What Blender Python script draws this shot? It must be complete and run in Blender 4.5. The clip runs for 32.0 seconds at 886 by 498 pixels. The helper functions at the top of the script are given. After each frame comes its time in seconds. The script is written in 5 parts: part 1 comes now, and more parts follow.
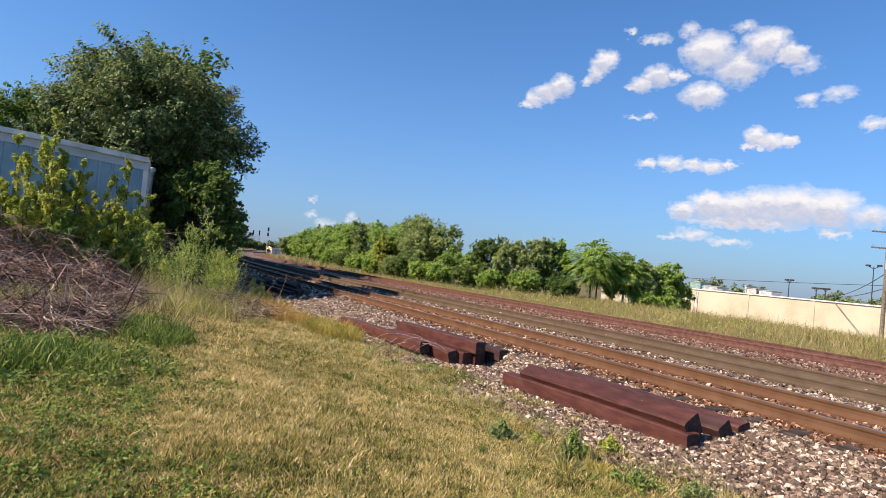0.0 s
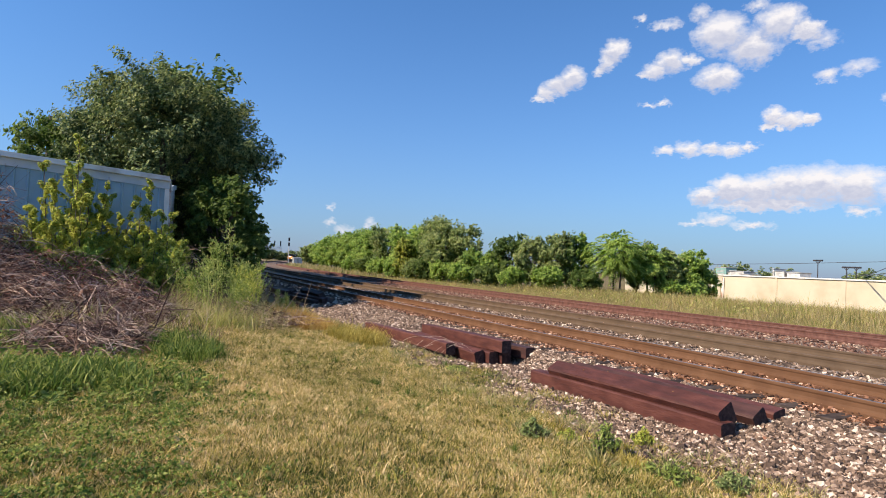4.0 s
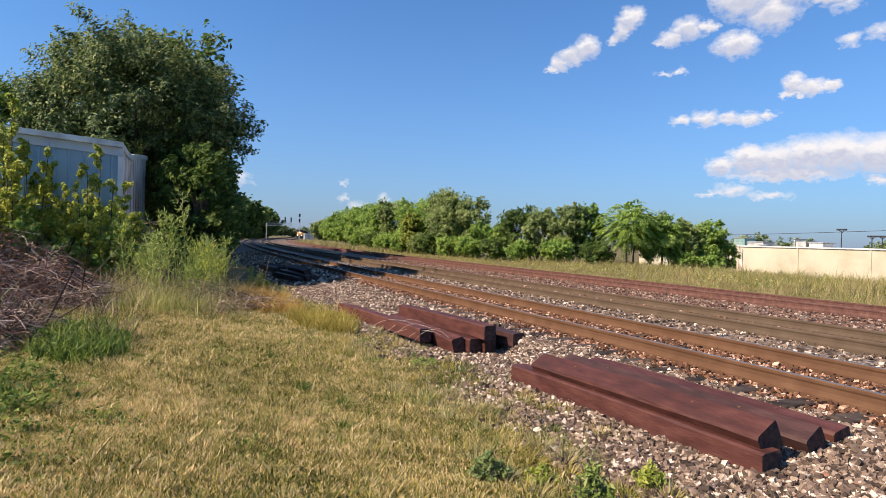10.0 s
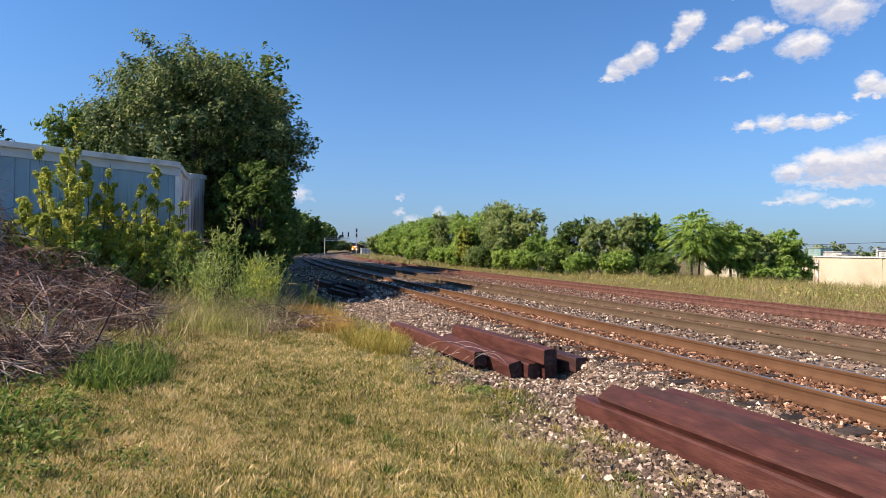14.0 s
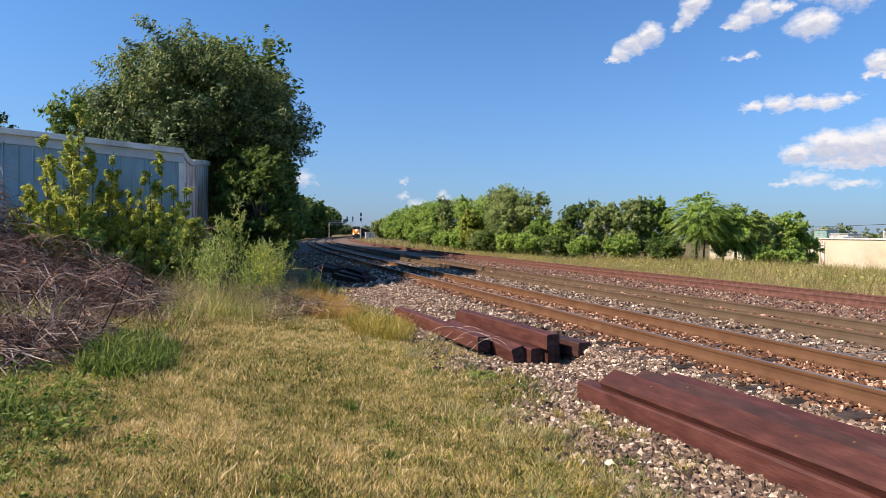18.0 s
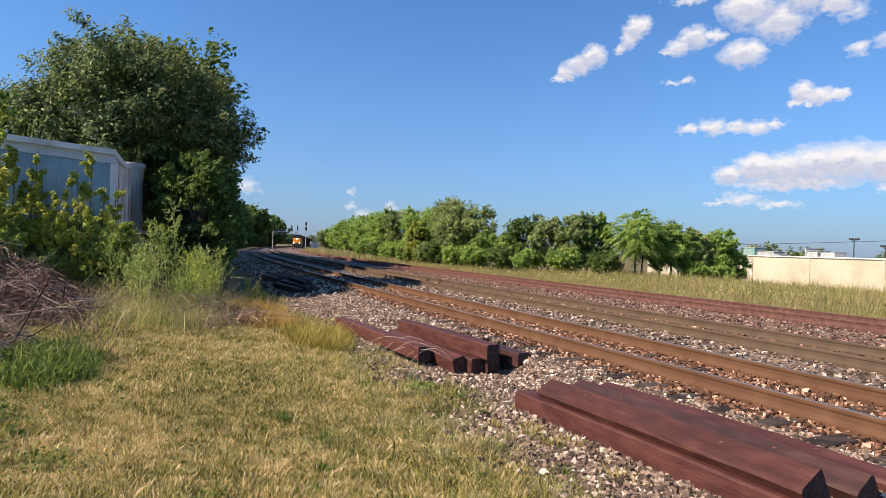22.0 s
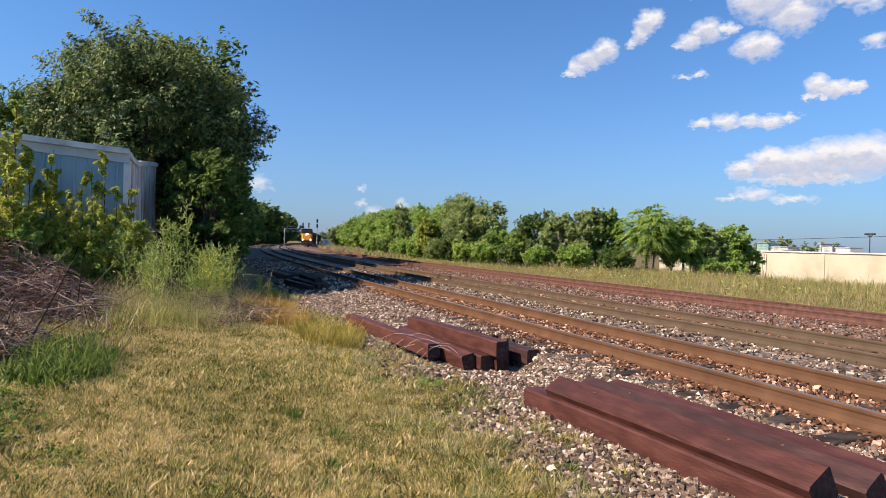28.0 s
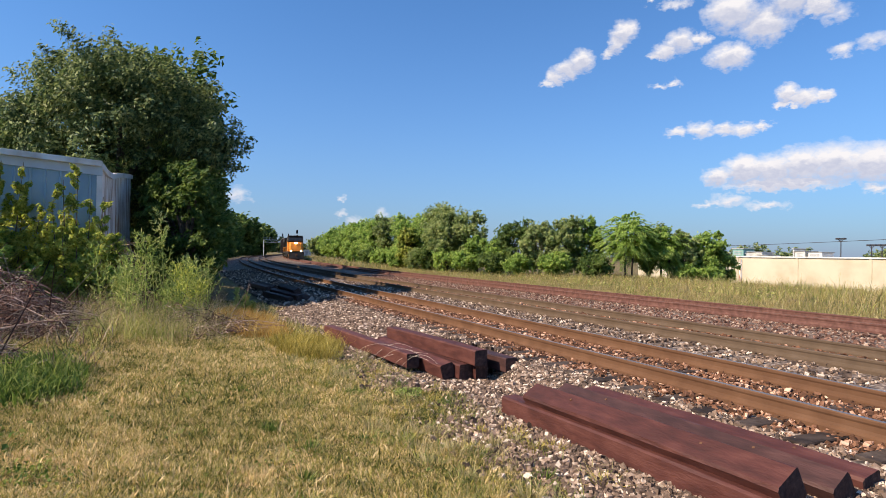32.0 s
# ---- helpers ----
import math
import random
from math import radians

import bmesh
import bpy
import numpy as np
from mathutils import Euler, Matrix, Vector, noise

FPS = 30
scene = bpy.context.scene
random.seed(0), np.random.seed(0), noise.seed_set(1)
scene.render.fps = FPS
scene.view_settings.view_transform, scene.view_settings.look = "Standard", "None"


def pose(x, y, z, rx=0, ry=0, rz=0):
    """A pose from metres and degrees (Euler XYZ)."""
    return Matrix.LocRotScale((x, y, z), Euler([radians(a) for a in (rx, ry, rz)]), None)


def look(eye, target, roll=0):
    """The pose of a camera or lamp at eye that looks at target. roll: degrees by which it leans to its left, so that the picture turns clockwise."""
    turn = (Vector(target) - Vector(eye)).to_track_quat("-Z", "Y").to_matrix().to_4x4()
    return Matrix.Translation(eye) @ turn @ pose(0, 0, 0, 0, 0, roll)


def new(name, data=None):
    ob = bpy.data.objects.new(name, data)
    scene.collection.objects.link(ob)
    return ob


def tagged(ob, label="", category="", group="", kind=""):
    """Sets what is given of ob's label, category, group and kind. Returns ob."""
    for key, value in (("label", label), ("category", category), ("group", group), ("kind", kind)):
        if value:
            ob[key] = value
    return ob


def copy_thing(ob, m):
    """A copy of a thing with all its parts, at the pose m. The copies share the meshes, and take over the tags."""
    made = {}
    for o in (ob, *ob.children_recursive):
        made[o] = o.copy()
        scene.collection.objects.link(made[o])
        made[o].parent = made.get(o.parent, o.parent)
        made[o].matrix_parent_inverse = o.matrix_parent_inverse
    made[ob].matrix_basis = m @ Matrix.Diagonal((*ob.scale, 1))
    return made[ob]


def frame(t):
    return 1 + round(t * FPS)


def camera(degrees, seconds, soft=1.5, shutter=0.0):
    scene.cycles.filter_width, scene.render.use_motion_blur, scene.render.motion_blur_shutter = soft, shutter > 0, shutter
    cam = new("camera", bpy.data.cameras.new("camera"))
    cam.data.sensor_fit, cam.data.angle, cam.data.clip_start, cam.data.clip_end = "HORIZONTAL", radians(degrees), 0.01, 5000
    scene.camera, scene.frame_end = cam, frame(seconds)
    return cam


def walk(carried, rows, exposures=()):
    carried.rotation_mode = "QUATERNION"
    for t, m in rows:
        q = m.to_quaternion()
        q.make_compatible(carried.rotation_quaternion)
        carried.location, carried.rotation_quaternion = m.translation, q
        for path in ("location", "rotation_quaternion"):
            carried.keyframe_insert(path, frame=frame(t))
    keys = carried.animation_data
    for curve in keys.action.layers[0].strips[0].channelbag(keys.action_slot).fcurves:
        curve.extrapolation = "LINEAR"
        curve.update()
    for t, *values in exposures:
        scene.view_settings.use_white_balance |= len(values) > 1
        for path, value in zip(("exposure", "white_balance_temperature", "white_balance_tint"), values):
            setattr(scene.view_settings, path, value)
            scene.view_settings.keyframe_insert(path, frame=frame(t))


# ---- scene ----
cam = camera(73.9, 32.0, soft=0.8)
PATH = [
    (0, (1.085, 0.066, 1.668), (0.590, 2.311, 1.735), 5.5),
    (1, (1.096, 0.069, 1.665), (0.603, 2.316, 1.708), 5.4),
    (2, (1.085, 0.078, 1.667), (0.586, 2.322, 1.707), 4.4),
    (3, (1.063, 0.060, 1.675), (0.546, 2.300, 1.733), 4.2),
    (3.5, (1.067, 0.053, 1.680), (0.527, 2.289, 1.743), 3.1),
    (5.5, (1.138, 0.011, 1.691), (0.483, 2.214, 1.742), 0.3),
    (6, (1.144, 0.015, 1.689), (0.426, 2.200, 1.735), 0.0),
    (6.5, (1.068, 0.084, 1.676), (0.316, 2.257, 1.725), -0.1),
    (7, (1.156, 0.269, 1.641), (0.461, 2.461, 1.664), -0.3),
    (7.5, (1.409, 0.560, 1.645), (0.779, 2.773, 1.646), -0.3),
    (8, (1.409, 0.928, 1.620), (0.776, 3.140, 1.609), -0.5),
    (8.5, (1.405, 1.279, 1.634), (0.752, 3.485, 1.617), -1.0),
    (9, (1.464, 1.647, 1.683), (0.764, 3.839, 1.669), -0.7),
    (9.5, (1.370, 1.925, 1.678), (0.675, 4.117, 1.672), -0.2),
    (10, (1.311, 2.209, 1.643), (0.692, 4.424, 1.606), 1.6),
    (10.5, (1.323, 2.467, 1.668), (0.699, 4.680, 1.635), 1.4),
    (11, (1.217, 2.675, 1.702), (0.577, 4.884, 1.680), 1.7),
    (11.5, (1.170, 2.750, 1.708), (0.473, 4.942, 1.714), 1.7),
    (12, (1.182, 2.769, 1.710), (0.430, 4.942, 1.726), 1.7),
    (13, (1.159, 2.780, 1.713), (0.360, 4.935, 1.724), 1.3),
    (14, (1.155, 2.791, 1.717), (0.330, 4.937, 1.726), 1.0),
    (14.5, (1.150, 2.780, 1.719), (0.319, 4.925, 1.725), 1.0),
    (16.5, (1.182, 2.760, 1.754), (0.334, 4.898, 1.766), 0.3),
    (17, (1.194, 2.781, 1.758), (0.346, 4.919, 1.755), -0.0),
    (18, (1.186, 2.784, 1.755), (0.345, 4.925, 1.700), 0.7),
    (19, (1.190, 2.812, 1.735), (0.365, 4.959, 1.676), 0.6),
    (19.5, (1.237, 2.789, 1.740), (0.443, 4.948, 1.755), 0.3),
    (20, (1.294, 2.821, 1.726), (0.544, 4.996, 1.742), -0.4),
    (20.5, (1.297, 2.819, 1.720), (0.586, 5.006, 1.733), 0.1),
    (21, (1.277, 2.840, 1.719), (0.599, 5.037, 1.726), 0.3),
    (22, (1.240, 2.857, 1.718), (0.595, 5.064, 1.713), 1.7),
    (23, (1.235, 2.825, 1.730), (0.546, 5.019, 1.729), 2.0),
    (24, (1.262, 2.832, 1.732), (0.540, 5.014, 1.733), 1.7),
    (25, (1.265, 2.850, 1.731), (0.578, 5.044, 1.732), 1.6),
    (25.5, (1.254, 2.848, 1.725), (0.590, 5.050, 1.716), 1.7),
    (27.5, (1.284, 2.837, 1.735), (0.618, 5.040, 1.714), 1.7),
    (28, (1.278, 2.832, 1.734), (0.593, 5.027, 1.714), 1.5),
    (29, (1.304, 2.860, 1.734), (0.594, 5.048, 1.713), 0.6),
    (30, (1.303, 2.850, 1.739), (0.600, 5.041, 1.731), 0.3),
    (31, (1.320, 2.864, 1.722), (0.678, 5.073, 1.722), 0.7),
    (32, (1.343, 2.827, 1.737), (0.728, 5.043, 1.755), 0.8),
]
walk(cam, [(t, look(eye, target, roll)) for t, eye, target, roll in PATH])

# ---------- world, sun ----------
SUN = Vector((-0.592, -0.440, 0.676)).normalized()          # towards the sun
world = bpy.data.worlds.new("sky_world")
scene.world = world
world.use_nodes = True
wn, wl = world.node_tree.nodes, world.node_tree.links
wn.clear()
w_out = wn.new("ShaderNodeOutputWorld")
w_bg = wn.new("ShaderNodeBackground")
w_sky = wn.new("ShaderNodeTexSky")
w_sky.sky_type = "NISHITA"
w_sky.sun_disc = False
w_sky.sun_elevation = math.asin(SUN.z)
w_sky.sun_rotation = math.atan2(SUN.x, SUN.y)
w_sky.altitude, w_sky.air_density, w_sky.dust_density, w_sky.ozone_density = 200, 1.0, 0.5, 3.0
w_bg.inputs["Strength"].default_value = 0.085
wl.new(w_bg.outputs[0], w_out.inputs[0])
w_dir = wn.new("ShaderNodeTexCoord")


def wmath(op, a, b=None, clamp=False):
    nd = wn.new("ShaderNodeMath")
    nd.operation, nd.use_clamp = op, clamp
    for k, v in enumerate((a, b)):
        if v is None:
            continue
        if isinstance(v, (int, float)):
            nd.inputs[k].default_value = v
        else:
            wl.new(v, nd.inputs[k])
    return nd.outputs[0]


w_sep = wn.new("ShaderNodeSeparateXYZ")
wl.new(w_dir.outputs["Generated"], w_sep.inputs[0])
W_AZ = wmath("MULTIPLY", wmath("ARCTAN2", w_sep.outputs[0], w_sep.outputs[1]), 57.2958)
W_EL = wmath("MULTIPLY", wmath("ARCSINE", w_sep.outputs[2]), 57.2958)
w_comb = wn.new("ShaderNodeCombineXYZ")
wl.new(W_AZ, w_comb.inputs[0])
wl.new(wmath("MULTIPLY", W_EL, 1.5), w_comb.inputs[1])


def wnoise(scale, detail, rough, shift):
    mp = wn.new("ShaderNodeVectorMath")
    mp.operation = "ADD"
    mp.inputs[1].default_value = shift
    wl.new(w_comb.outputs[0], mp.inputs[0])
    nz = wn.new("ShaderNodeTexNoise")
    nz.inputs["Scale"].default_value = scale
    nz.inputs["Detail"].default_value = detail
    nz.inputs["Roughness"].default_value = rough
    wl.new(mp.outputs[0], nz.inputs["Vector"])
    return nz.outputs[0]


W_N1 = wnoise(0.55, 6, 0.62, (3, 8, 0))
W_N2 = wnoise(1.5, 6, 0.62, (31, 2, 0))
W_N3 = wnoise(0.9, 4, 0.6, (77, 40, 0))


def wvec(op, a, b):
    nd = wn.new("ShaderNodeVectorMath")
    nd.operation = op
    wl.new(a, nd.inputs[0])
    nd.inputs[1].default_value = b
    return nd


# fair-weather clouds, each of several puffs: (azimuth, elevation, half width, half height), and how dense it is
CLOUDS = [
    (1.0, [(-2.6, 17.9, 1.54, 1.14), (-3.7, 17.2, 1.45, 1.01), (-4.9, 16.6, 1.15, 0.73), (-5.7, 16.1, 0.74, 0.39)]),
    (1.0, [(1.4, 20.0, 1.47, 1.09), (0.7, 19.1, 0.99, 1.02), (0.2, 18.4, 0.85, 0.56)]),
    (0.95, [(6.3, 18.8, 1.47, 1.07), (4.9, 18.2, 1.32, 0.86), (7.8, 18.8, 0.99, 0.57), (4.2, 17.8, 0.76, 0.37)]),
    (1.15, [(10.5, 20.7, 2.44, 1.73), (15.0, 21.0, 2.01, 1.41), (13.0, 19.3, 2.25, 1.54), (10.3, 17.1, 1.97, 1.14), (16.9, 20.1, 1.26, 0.96)]),
    (0.62, [(18.1, 19.2, 1.48, 0.83), (8.7, 22.5, 1.06, 0.81), (13.3, 22.5, 1.26, 0.57), (20.4, 16.8, 1.64, 0.74), (3.6, 22.5, 0.66, 0.42), (5.8, 21.9, 1.5, 0.51)]),
    (1.1, [(14.8, 13.6, 1.02, 0.87), (15.9, 13.2, 1.23, 0.78), (17.3, 13.2, 1.11, 0.55), (14.6, 12.8, 1.03, 0.35)]),
    (0.9, [(6.0, 11.2, 1.2, 0.43), (8.1, 11.2, 1.43, 0.71), (10.0, 11.2, 1.16, 0.61), (11.5, 11.0, 1.26, 0.64), (13.0, 11.2, 0.9, 0.45)]),
    (1.2, [(9.5, 7.1, 1.39, 0.82), (11.6, 7.6, 1.92, 1.31), (13.7, 7.5, 2.08, 1.38), (15.9, 7.8, 1.98, 1.61), (18.1, 7.8, 2.24, 1.74), (20.6, 7.6, 2.37, 1.69), (14.5, 6.3, 5.1, 0.64)]),
    (0.7, [(10.4, 5.0, 1.79, 0.62), (8.7, 4.7, 1.58, 0.34), (13.3, 4.5, 2.09, 0.42), (4.6, 15.2, 0.85, 0.33), (5.7, 15.3, 0.74, 0.37), (18.5, 16.5, 1.16, 0.53)]),
    (0.55, [(-25.2, 5.1, 0.59, 0.38), (-25.5, 3.7, 0.86, 0.49), (-24.0, 3.0, 1.3, 0.6), (-21.6, 3.8, 0.93, 0.71), (-34.7, 5.2, 1.21, 0.89)]),
    (0.8, [(23.2, 14.3, 1.17, 0.64), (23.3, 7.1, 1.66, 1.06), (20.8, 5.6, 1.3, 0.46)]),
    (1.0, [(48, 16, 6, 2.2), (75, 10, 8, 2.0), (110, 20, 7, 3.0), (150, 12, 9, 2.2), (-150, 18, 7, 2.5)]),
]
# azimuth and elevation, stirred by noise so that the puffs billow
w_stir = wn.new("ShaderNodeCombineXYZ")
wl.new(wmath("ADD", W_AZ, wmath("MULTIPLY", wmath("SUBTRACT", W_N1, 0.5), 3.0)), w_stir.inputs[0])
wl.new(wmath("ADD", W_EL, wmath("ADD", wmath("MULTIPLY", wmath("SUBTRACT", W_N3, 0.5), 1.3), wmath("MULTIPLY", wmath("SUBTRACT", W_N2, 0.5), 0.9))), w_stir.inputs[1])
w_mask, w_low = None, None
for c_k, puffs in CLOUDS:
    for c_az, c_el, c_w, c_h in puffs:
        rel = wvec("MULTIPLY", wvec("SUBTRACT", w_stir.outputs[0], (c_az, c_el, 0)).outputs[0], (1 / (c_w * 1.2), 1 / (c_h * 1.25), 0))
        ln = wn.new("ShaderNodeVectorMath")
        ln.operation = "LENGTH"
        wl.new(rel.outputs[0], ln.inputs[0])
        one = wmath("MULTIPLY", wmath("SUBTRACT", 1.0, ln.outputs["Value"], clamp=True), c_k)
        sp = wn.new("ShaderNodeSeparateXYZ")
        wl.new(rel.outputs[0], sp.inputs[0])
        shade = wmath("MULTIPLY", wmath("SUBTRACT", 0.25, sp.outputs[1], clamp=True), wmath("MULTIPLY", one, min(2.2, c_h * 1.9)))
        w_mask = one if w_mask is None else wmath("MAXIMUM", w_mask, one)
        w_low = shade if w_low is None else wmath("MAXIMUM", w_low, shade)
w_body = wmath("ADD", w_mask, wmath("MULTIPLY", wmath("SUBTRACT", W_N2, 0.5), 0.55))
w_alpha = wmath("MULTIPLY", wmath("MULTIPLY", wmath("SUBTRACT", w_body, 0.1), 1.75, clamp=True), wmath("MULTIPLY", w_mask, 5.0, clamp=True))
w_low = wmath("MULTIPLY", w_low, 1.6, clamp=True)
w_ccol = wn.new("ShaderNodeMixRGB")
w_ccol.inputs[1].default_value = (7.7, 7.4, 7.5, 1)
w_ccol.inputs[2].default_value = (4.7, 4.9, 6.0, 1)
wl.new(wmath("MULTIPLY", w_low, wmath("ADD", 0.4, W_N2), clamp=True), w_ccol.inputs[0])
w_mix = wn.new("ShaderNodeMixRGB")
wl.new(w_alpha, w_mix.inputs[0])
w_tint = wn.new("ShaderNodeMixRGB")
w_tint.blend_type = "MULTIPLY"
w_tint.inputs[0].default_value = 1.0
w_tint.inputs[2].default_value = (0.60, 1.06, 1.45, 1)
wl.new(w_sky.outputs[0], w_tint.inputs[1])
w_haze = wn.new("ShaderNodeMixRGB")
w_haze.inputs[2].default_value = (2.35, 2.5, 3.75, 1)
wl.new(wmath("MULTIPLY", wmath("POWER", 2.718, wmath("MULTIPLY", wmath("MAXIMUM", W_EL, 0.0), -0.105)), 0.8), w_haze.inputs[0])
wl.new(w_tint.outputs[0], w_haze.inputs[1])
wl.new(w_haze.outputs[0], w_mix.inputs[1])
wl.new(w_ccol.outputs[0], w_mix.inputs[2])
wl.new(w_mix.outputs[0], w_bg.inputs["Color"])

sun_data = bpy.data.lights.new("sun", "SUN")
sun_data.energy, sun_data.angle, sun_data.color = 5.0, radians(0.6), (1.0, 0.83, 0.64)
sun = new("sun", sun_data)
sun.matrix_world = look((0, 0, 60), Vector((0, 0, 60)) - SUN)
scene.view_settings.exposure = 0.56

# ---------- materials ----------


def mat(name, stops, scale=4.0, rough=0.8, metal=0.0, bump=0.0, bump_scale=60.0, island=0.0, big=0.0, detail=4.0, spec=0.3, objrand=False, stretch=None, trans=0.0):
    """stops: (position, colour) of a ramp that runs over noise of the given scale per metre, shifted by a random share per island and by large patches."""
    m = bpy.data.materials.new(name)
    m.use_nodes = True
    nt = m.node_tree
    b = nt.nodes["Principled BSDF"]
    b.inputs["Roughness"].default_value = rough
    b.inputs["Metallic"].default_value = metal
    b.inputs["Specular IOR Level"].default_value = spec
    geo = nt.nodes.new("ShaderNodeNewGeometry")
    co = geo.outputs["Position"]
    if stretch:
        tc = nt.nodes.new("ShaderNodeTexCoord")
        mp = nt.nodes.new("ShaderNodeMapping")
        mp.inputs["Scale"].default_value = stretch
        nt.links.new(tc.outputs["Object"], mp.inputs["Vector"])
        co = mp.outputs[0]
    nz = nt.nodes.new("ShaderNodeTexNoise")
    nz.inputs["Scale"].default_value = scale
    nz.inputs["Detail"].default_value = detail
    nt.links.new(co, nz.inputs["Vector"])
    value = nz.outputs[0]

    def add(v, w, amount):
        s1 = nt.nodes.new("ShaderNodeMath")
        s1.operation = "SUBTRACT"
        nt.links.new(w, s1.inputs[0])
        s1.inputs[1].default_value = 0.5
        s2 = nt.nodes.new("ShaderNodeMath")
        s2.operation = "MULTIPLY_ADD"
        nt.links.new(s1.outputs[0], s2.inputs[0])
        s2.inputs[1].default_value = amount
        nt.links.new(v, s2.inputs[2])
        return s2.outputs[0]

    if island:
        value = add(value, geo.outputs["Random Per Island"], island)
    if objrand:
        oi = nt.nodes.new("ShaderNodeObjectInfo")
        value = add(value, oi.outputs["Random"], 0.35)
    if big:
        nb = nt.nodes.new("ShaderNodeTexNoise")
        nb.inputs["Scale"].default_value = 0.55
        nb.inputs["Detail"].default_value = 3
        nt.links.new(geo.outputs["Position"], nb.inputs["Vector"])
        value = add(value, nb.outputs[0], big)
    ramp = nt.nodes.new("ShaderNodeValToRGB")
    el = ramp.color_ramp.elements
    while len(el) < len(stops):
        el.new(0.5)
    for e, (p, c) in zip(el, stops):
        e.position, e.color = p, (*c, 1)
    nt.links.new(value, ramp.inputs[0])
    nt.links.new(ramp.outputs[0], b.inputs["Base Color"])
    if bump:
        nz2 = nt.nodes.new("ShaderNodeTexNoise")
        nz2.inputs["Scale"].default_value = bump_scale
        nz2.inputs["Detail"].default_value = 4
        nt.links.new(co, nz2.inputs["Vector"])
        bp = nt.nodes.new("ShaderNodeBump")
        bp.inputs["Strength"].default_value = bump
        bp.inputs["Distance"].default_value = 0.02
        nt.links.new(nz2.outputs[0], bp.inputs["Height"])
        nt.links.new(bp.outputs[0], b.inputs["Normal"])
    if trans:
        b.inputs["Transmission Weight"].default_value = 0.0
        tr = nt.nodes.new("ShaderNodeBsdfTranslucent")
        nt.links.new(ramp.outputs[0], tr.inputs["Color"])
        mx = nt.nodes.new("ShaderNodeMixShader")
        mx.inputs[0].default_value = trans
        nt.links.new(b.outputs[0], mx.inputs[1])
        nt.links.new(tr.outputs[0], mx.inputs[2])
        nt.links.new(mx.outputs[0], nt.nodes["Material Output"].inputs[0])
    return m


def glow(name, col, strength):
    m = bpy.data.materials.new(name)
    m.use_nodes = True
    b = m.node_tree.nodes["Principled BSDF"]
    b.inputs["Base Color"].default_value = (*col, 1)
    b.inputs["Emission Color"].default_value = (*col, 1)
    b.inputs["Emission Strength"].default_value = strength
    return m


M_LAWN_SOIL = mat("lawn_soil", [(0.28, (0.055, 0.044, 0.018)), (0.5, (0.16, 0.125, 0.046)), (0.75, (0.30, 0.22, 0.095))], 9, 0.95, bump=0.6, bump_scale=50, big=0.4)
M_BLADE = mat("grass_blade", [(0.05, (0.05, 0.072, 0.014)), (0.29, (0.21, 0.215, 0.044)), (0.47, (0.43, 0.375, 0.085)), (0.65, (0.61, 0.46, 0.18)), (0.93, (0.88, 0.68, 0.38))], 3.5, 0.75, island=1.0, big=1.0, trans=0.3)
M_GREEN = mat("green_blade", [(0.22, (0.055, 0.105, 0.016)), (0.52, (0.155, 0.23, 0.038)), (0.8, (0.37, 0.40, 0.10))], 2.0, 0.6, island=0.8, trans=0.4)
M_WEED = mat("weed_leaf", [(0.25, (0.25, 0.28, 0.06)), (0.55, (0.46, 0.45, 0.13)), (0.8, (0.64, 0.57, 0.24))], 1.5, 0.6, island=0.6, trans=0.45)
M_TALLWEED = mat("horseweed_leaf", [(0.25, (0.19, 0.27, 0.055)), (0.55, (0.37, 0.44, 0.115)), (0.8, (0.57, 0.58, 0.21))], 1.5, 0.6, island=0.55, trans=0.45)
M_SHRUB = mat("shrub_leaf", [(0.22, (0.18, 0.26, 0.045)), (0.48, (0.42, 0.47, 0.085)), (0.78, (0.68, 0.66, 0.16))], 1.2, 0.55, island=0.6, trans=0.5)
M_YELGRASS = mat("yellow_green_grass", [(0.25, (0.24, 0.20, 0.036)), (0.55, (0.46, 0.37, 0.08)), (0.8, (0.62, 0.50, 0.15))], 2.0, 0.7, island=0.7, trans=0.3)
M_TAWNY = mat("tawny_grass", [(0.25, (0.20, 0.20, 0.06)), (0.5, (0.40, 0.32, 0.13)), (0.8, (0.58, 0.46, 0.23))], 0.6, 0.8, island=0.5, big=0.6, trans=0.35)
M_GOLD = mat("golden_dry_grass", [(0.25, (0.34, 0.19, 0.05)), (0.5, (0.56, 0.34, 0.09)), (0.8, (0.66, 0.50, 0.17))], 1.5, 0.8, island=0.5, trans=0.35)
M_STRAW = mat("straw_blade", [(0.25, (0.16, 0.20, 0.06)), (0.5, (0.40, 0.34, 0.15)), (0.8, (0.62, 0.50, 0.28))], 0.8, 0.8, island=0.5, big=0.4, trans=0.3)
M_BALLAST = mat("ballast_bed", [(0.32, (0.05, 0.04, 0.033)), (0.45, (0.13, 0.095, 0.075)), (0.56, (0.22, 0.165, 0.13)), (0.72, (0.48, 0.41, 0.35))], 14, 0.95, bump=1.0, bump_scale=16, detail=2)
M_REDBED = mat("reddish_ballast_bed", [(0.32, (0.068, 0.046, 0.036)), (0.5, (0.17, 0.116, 0.086)), (0.72, (0.289, 0.22, 0.173))], 14, 0.95, bump=1.0, bump_scale=16, detail=2)
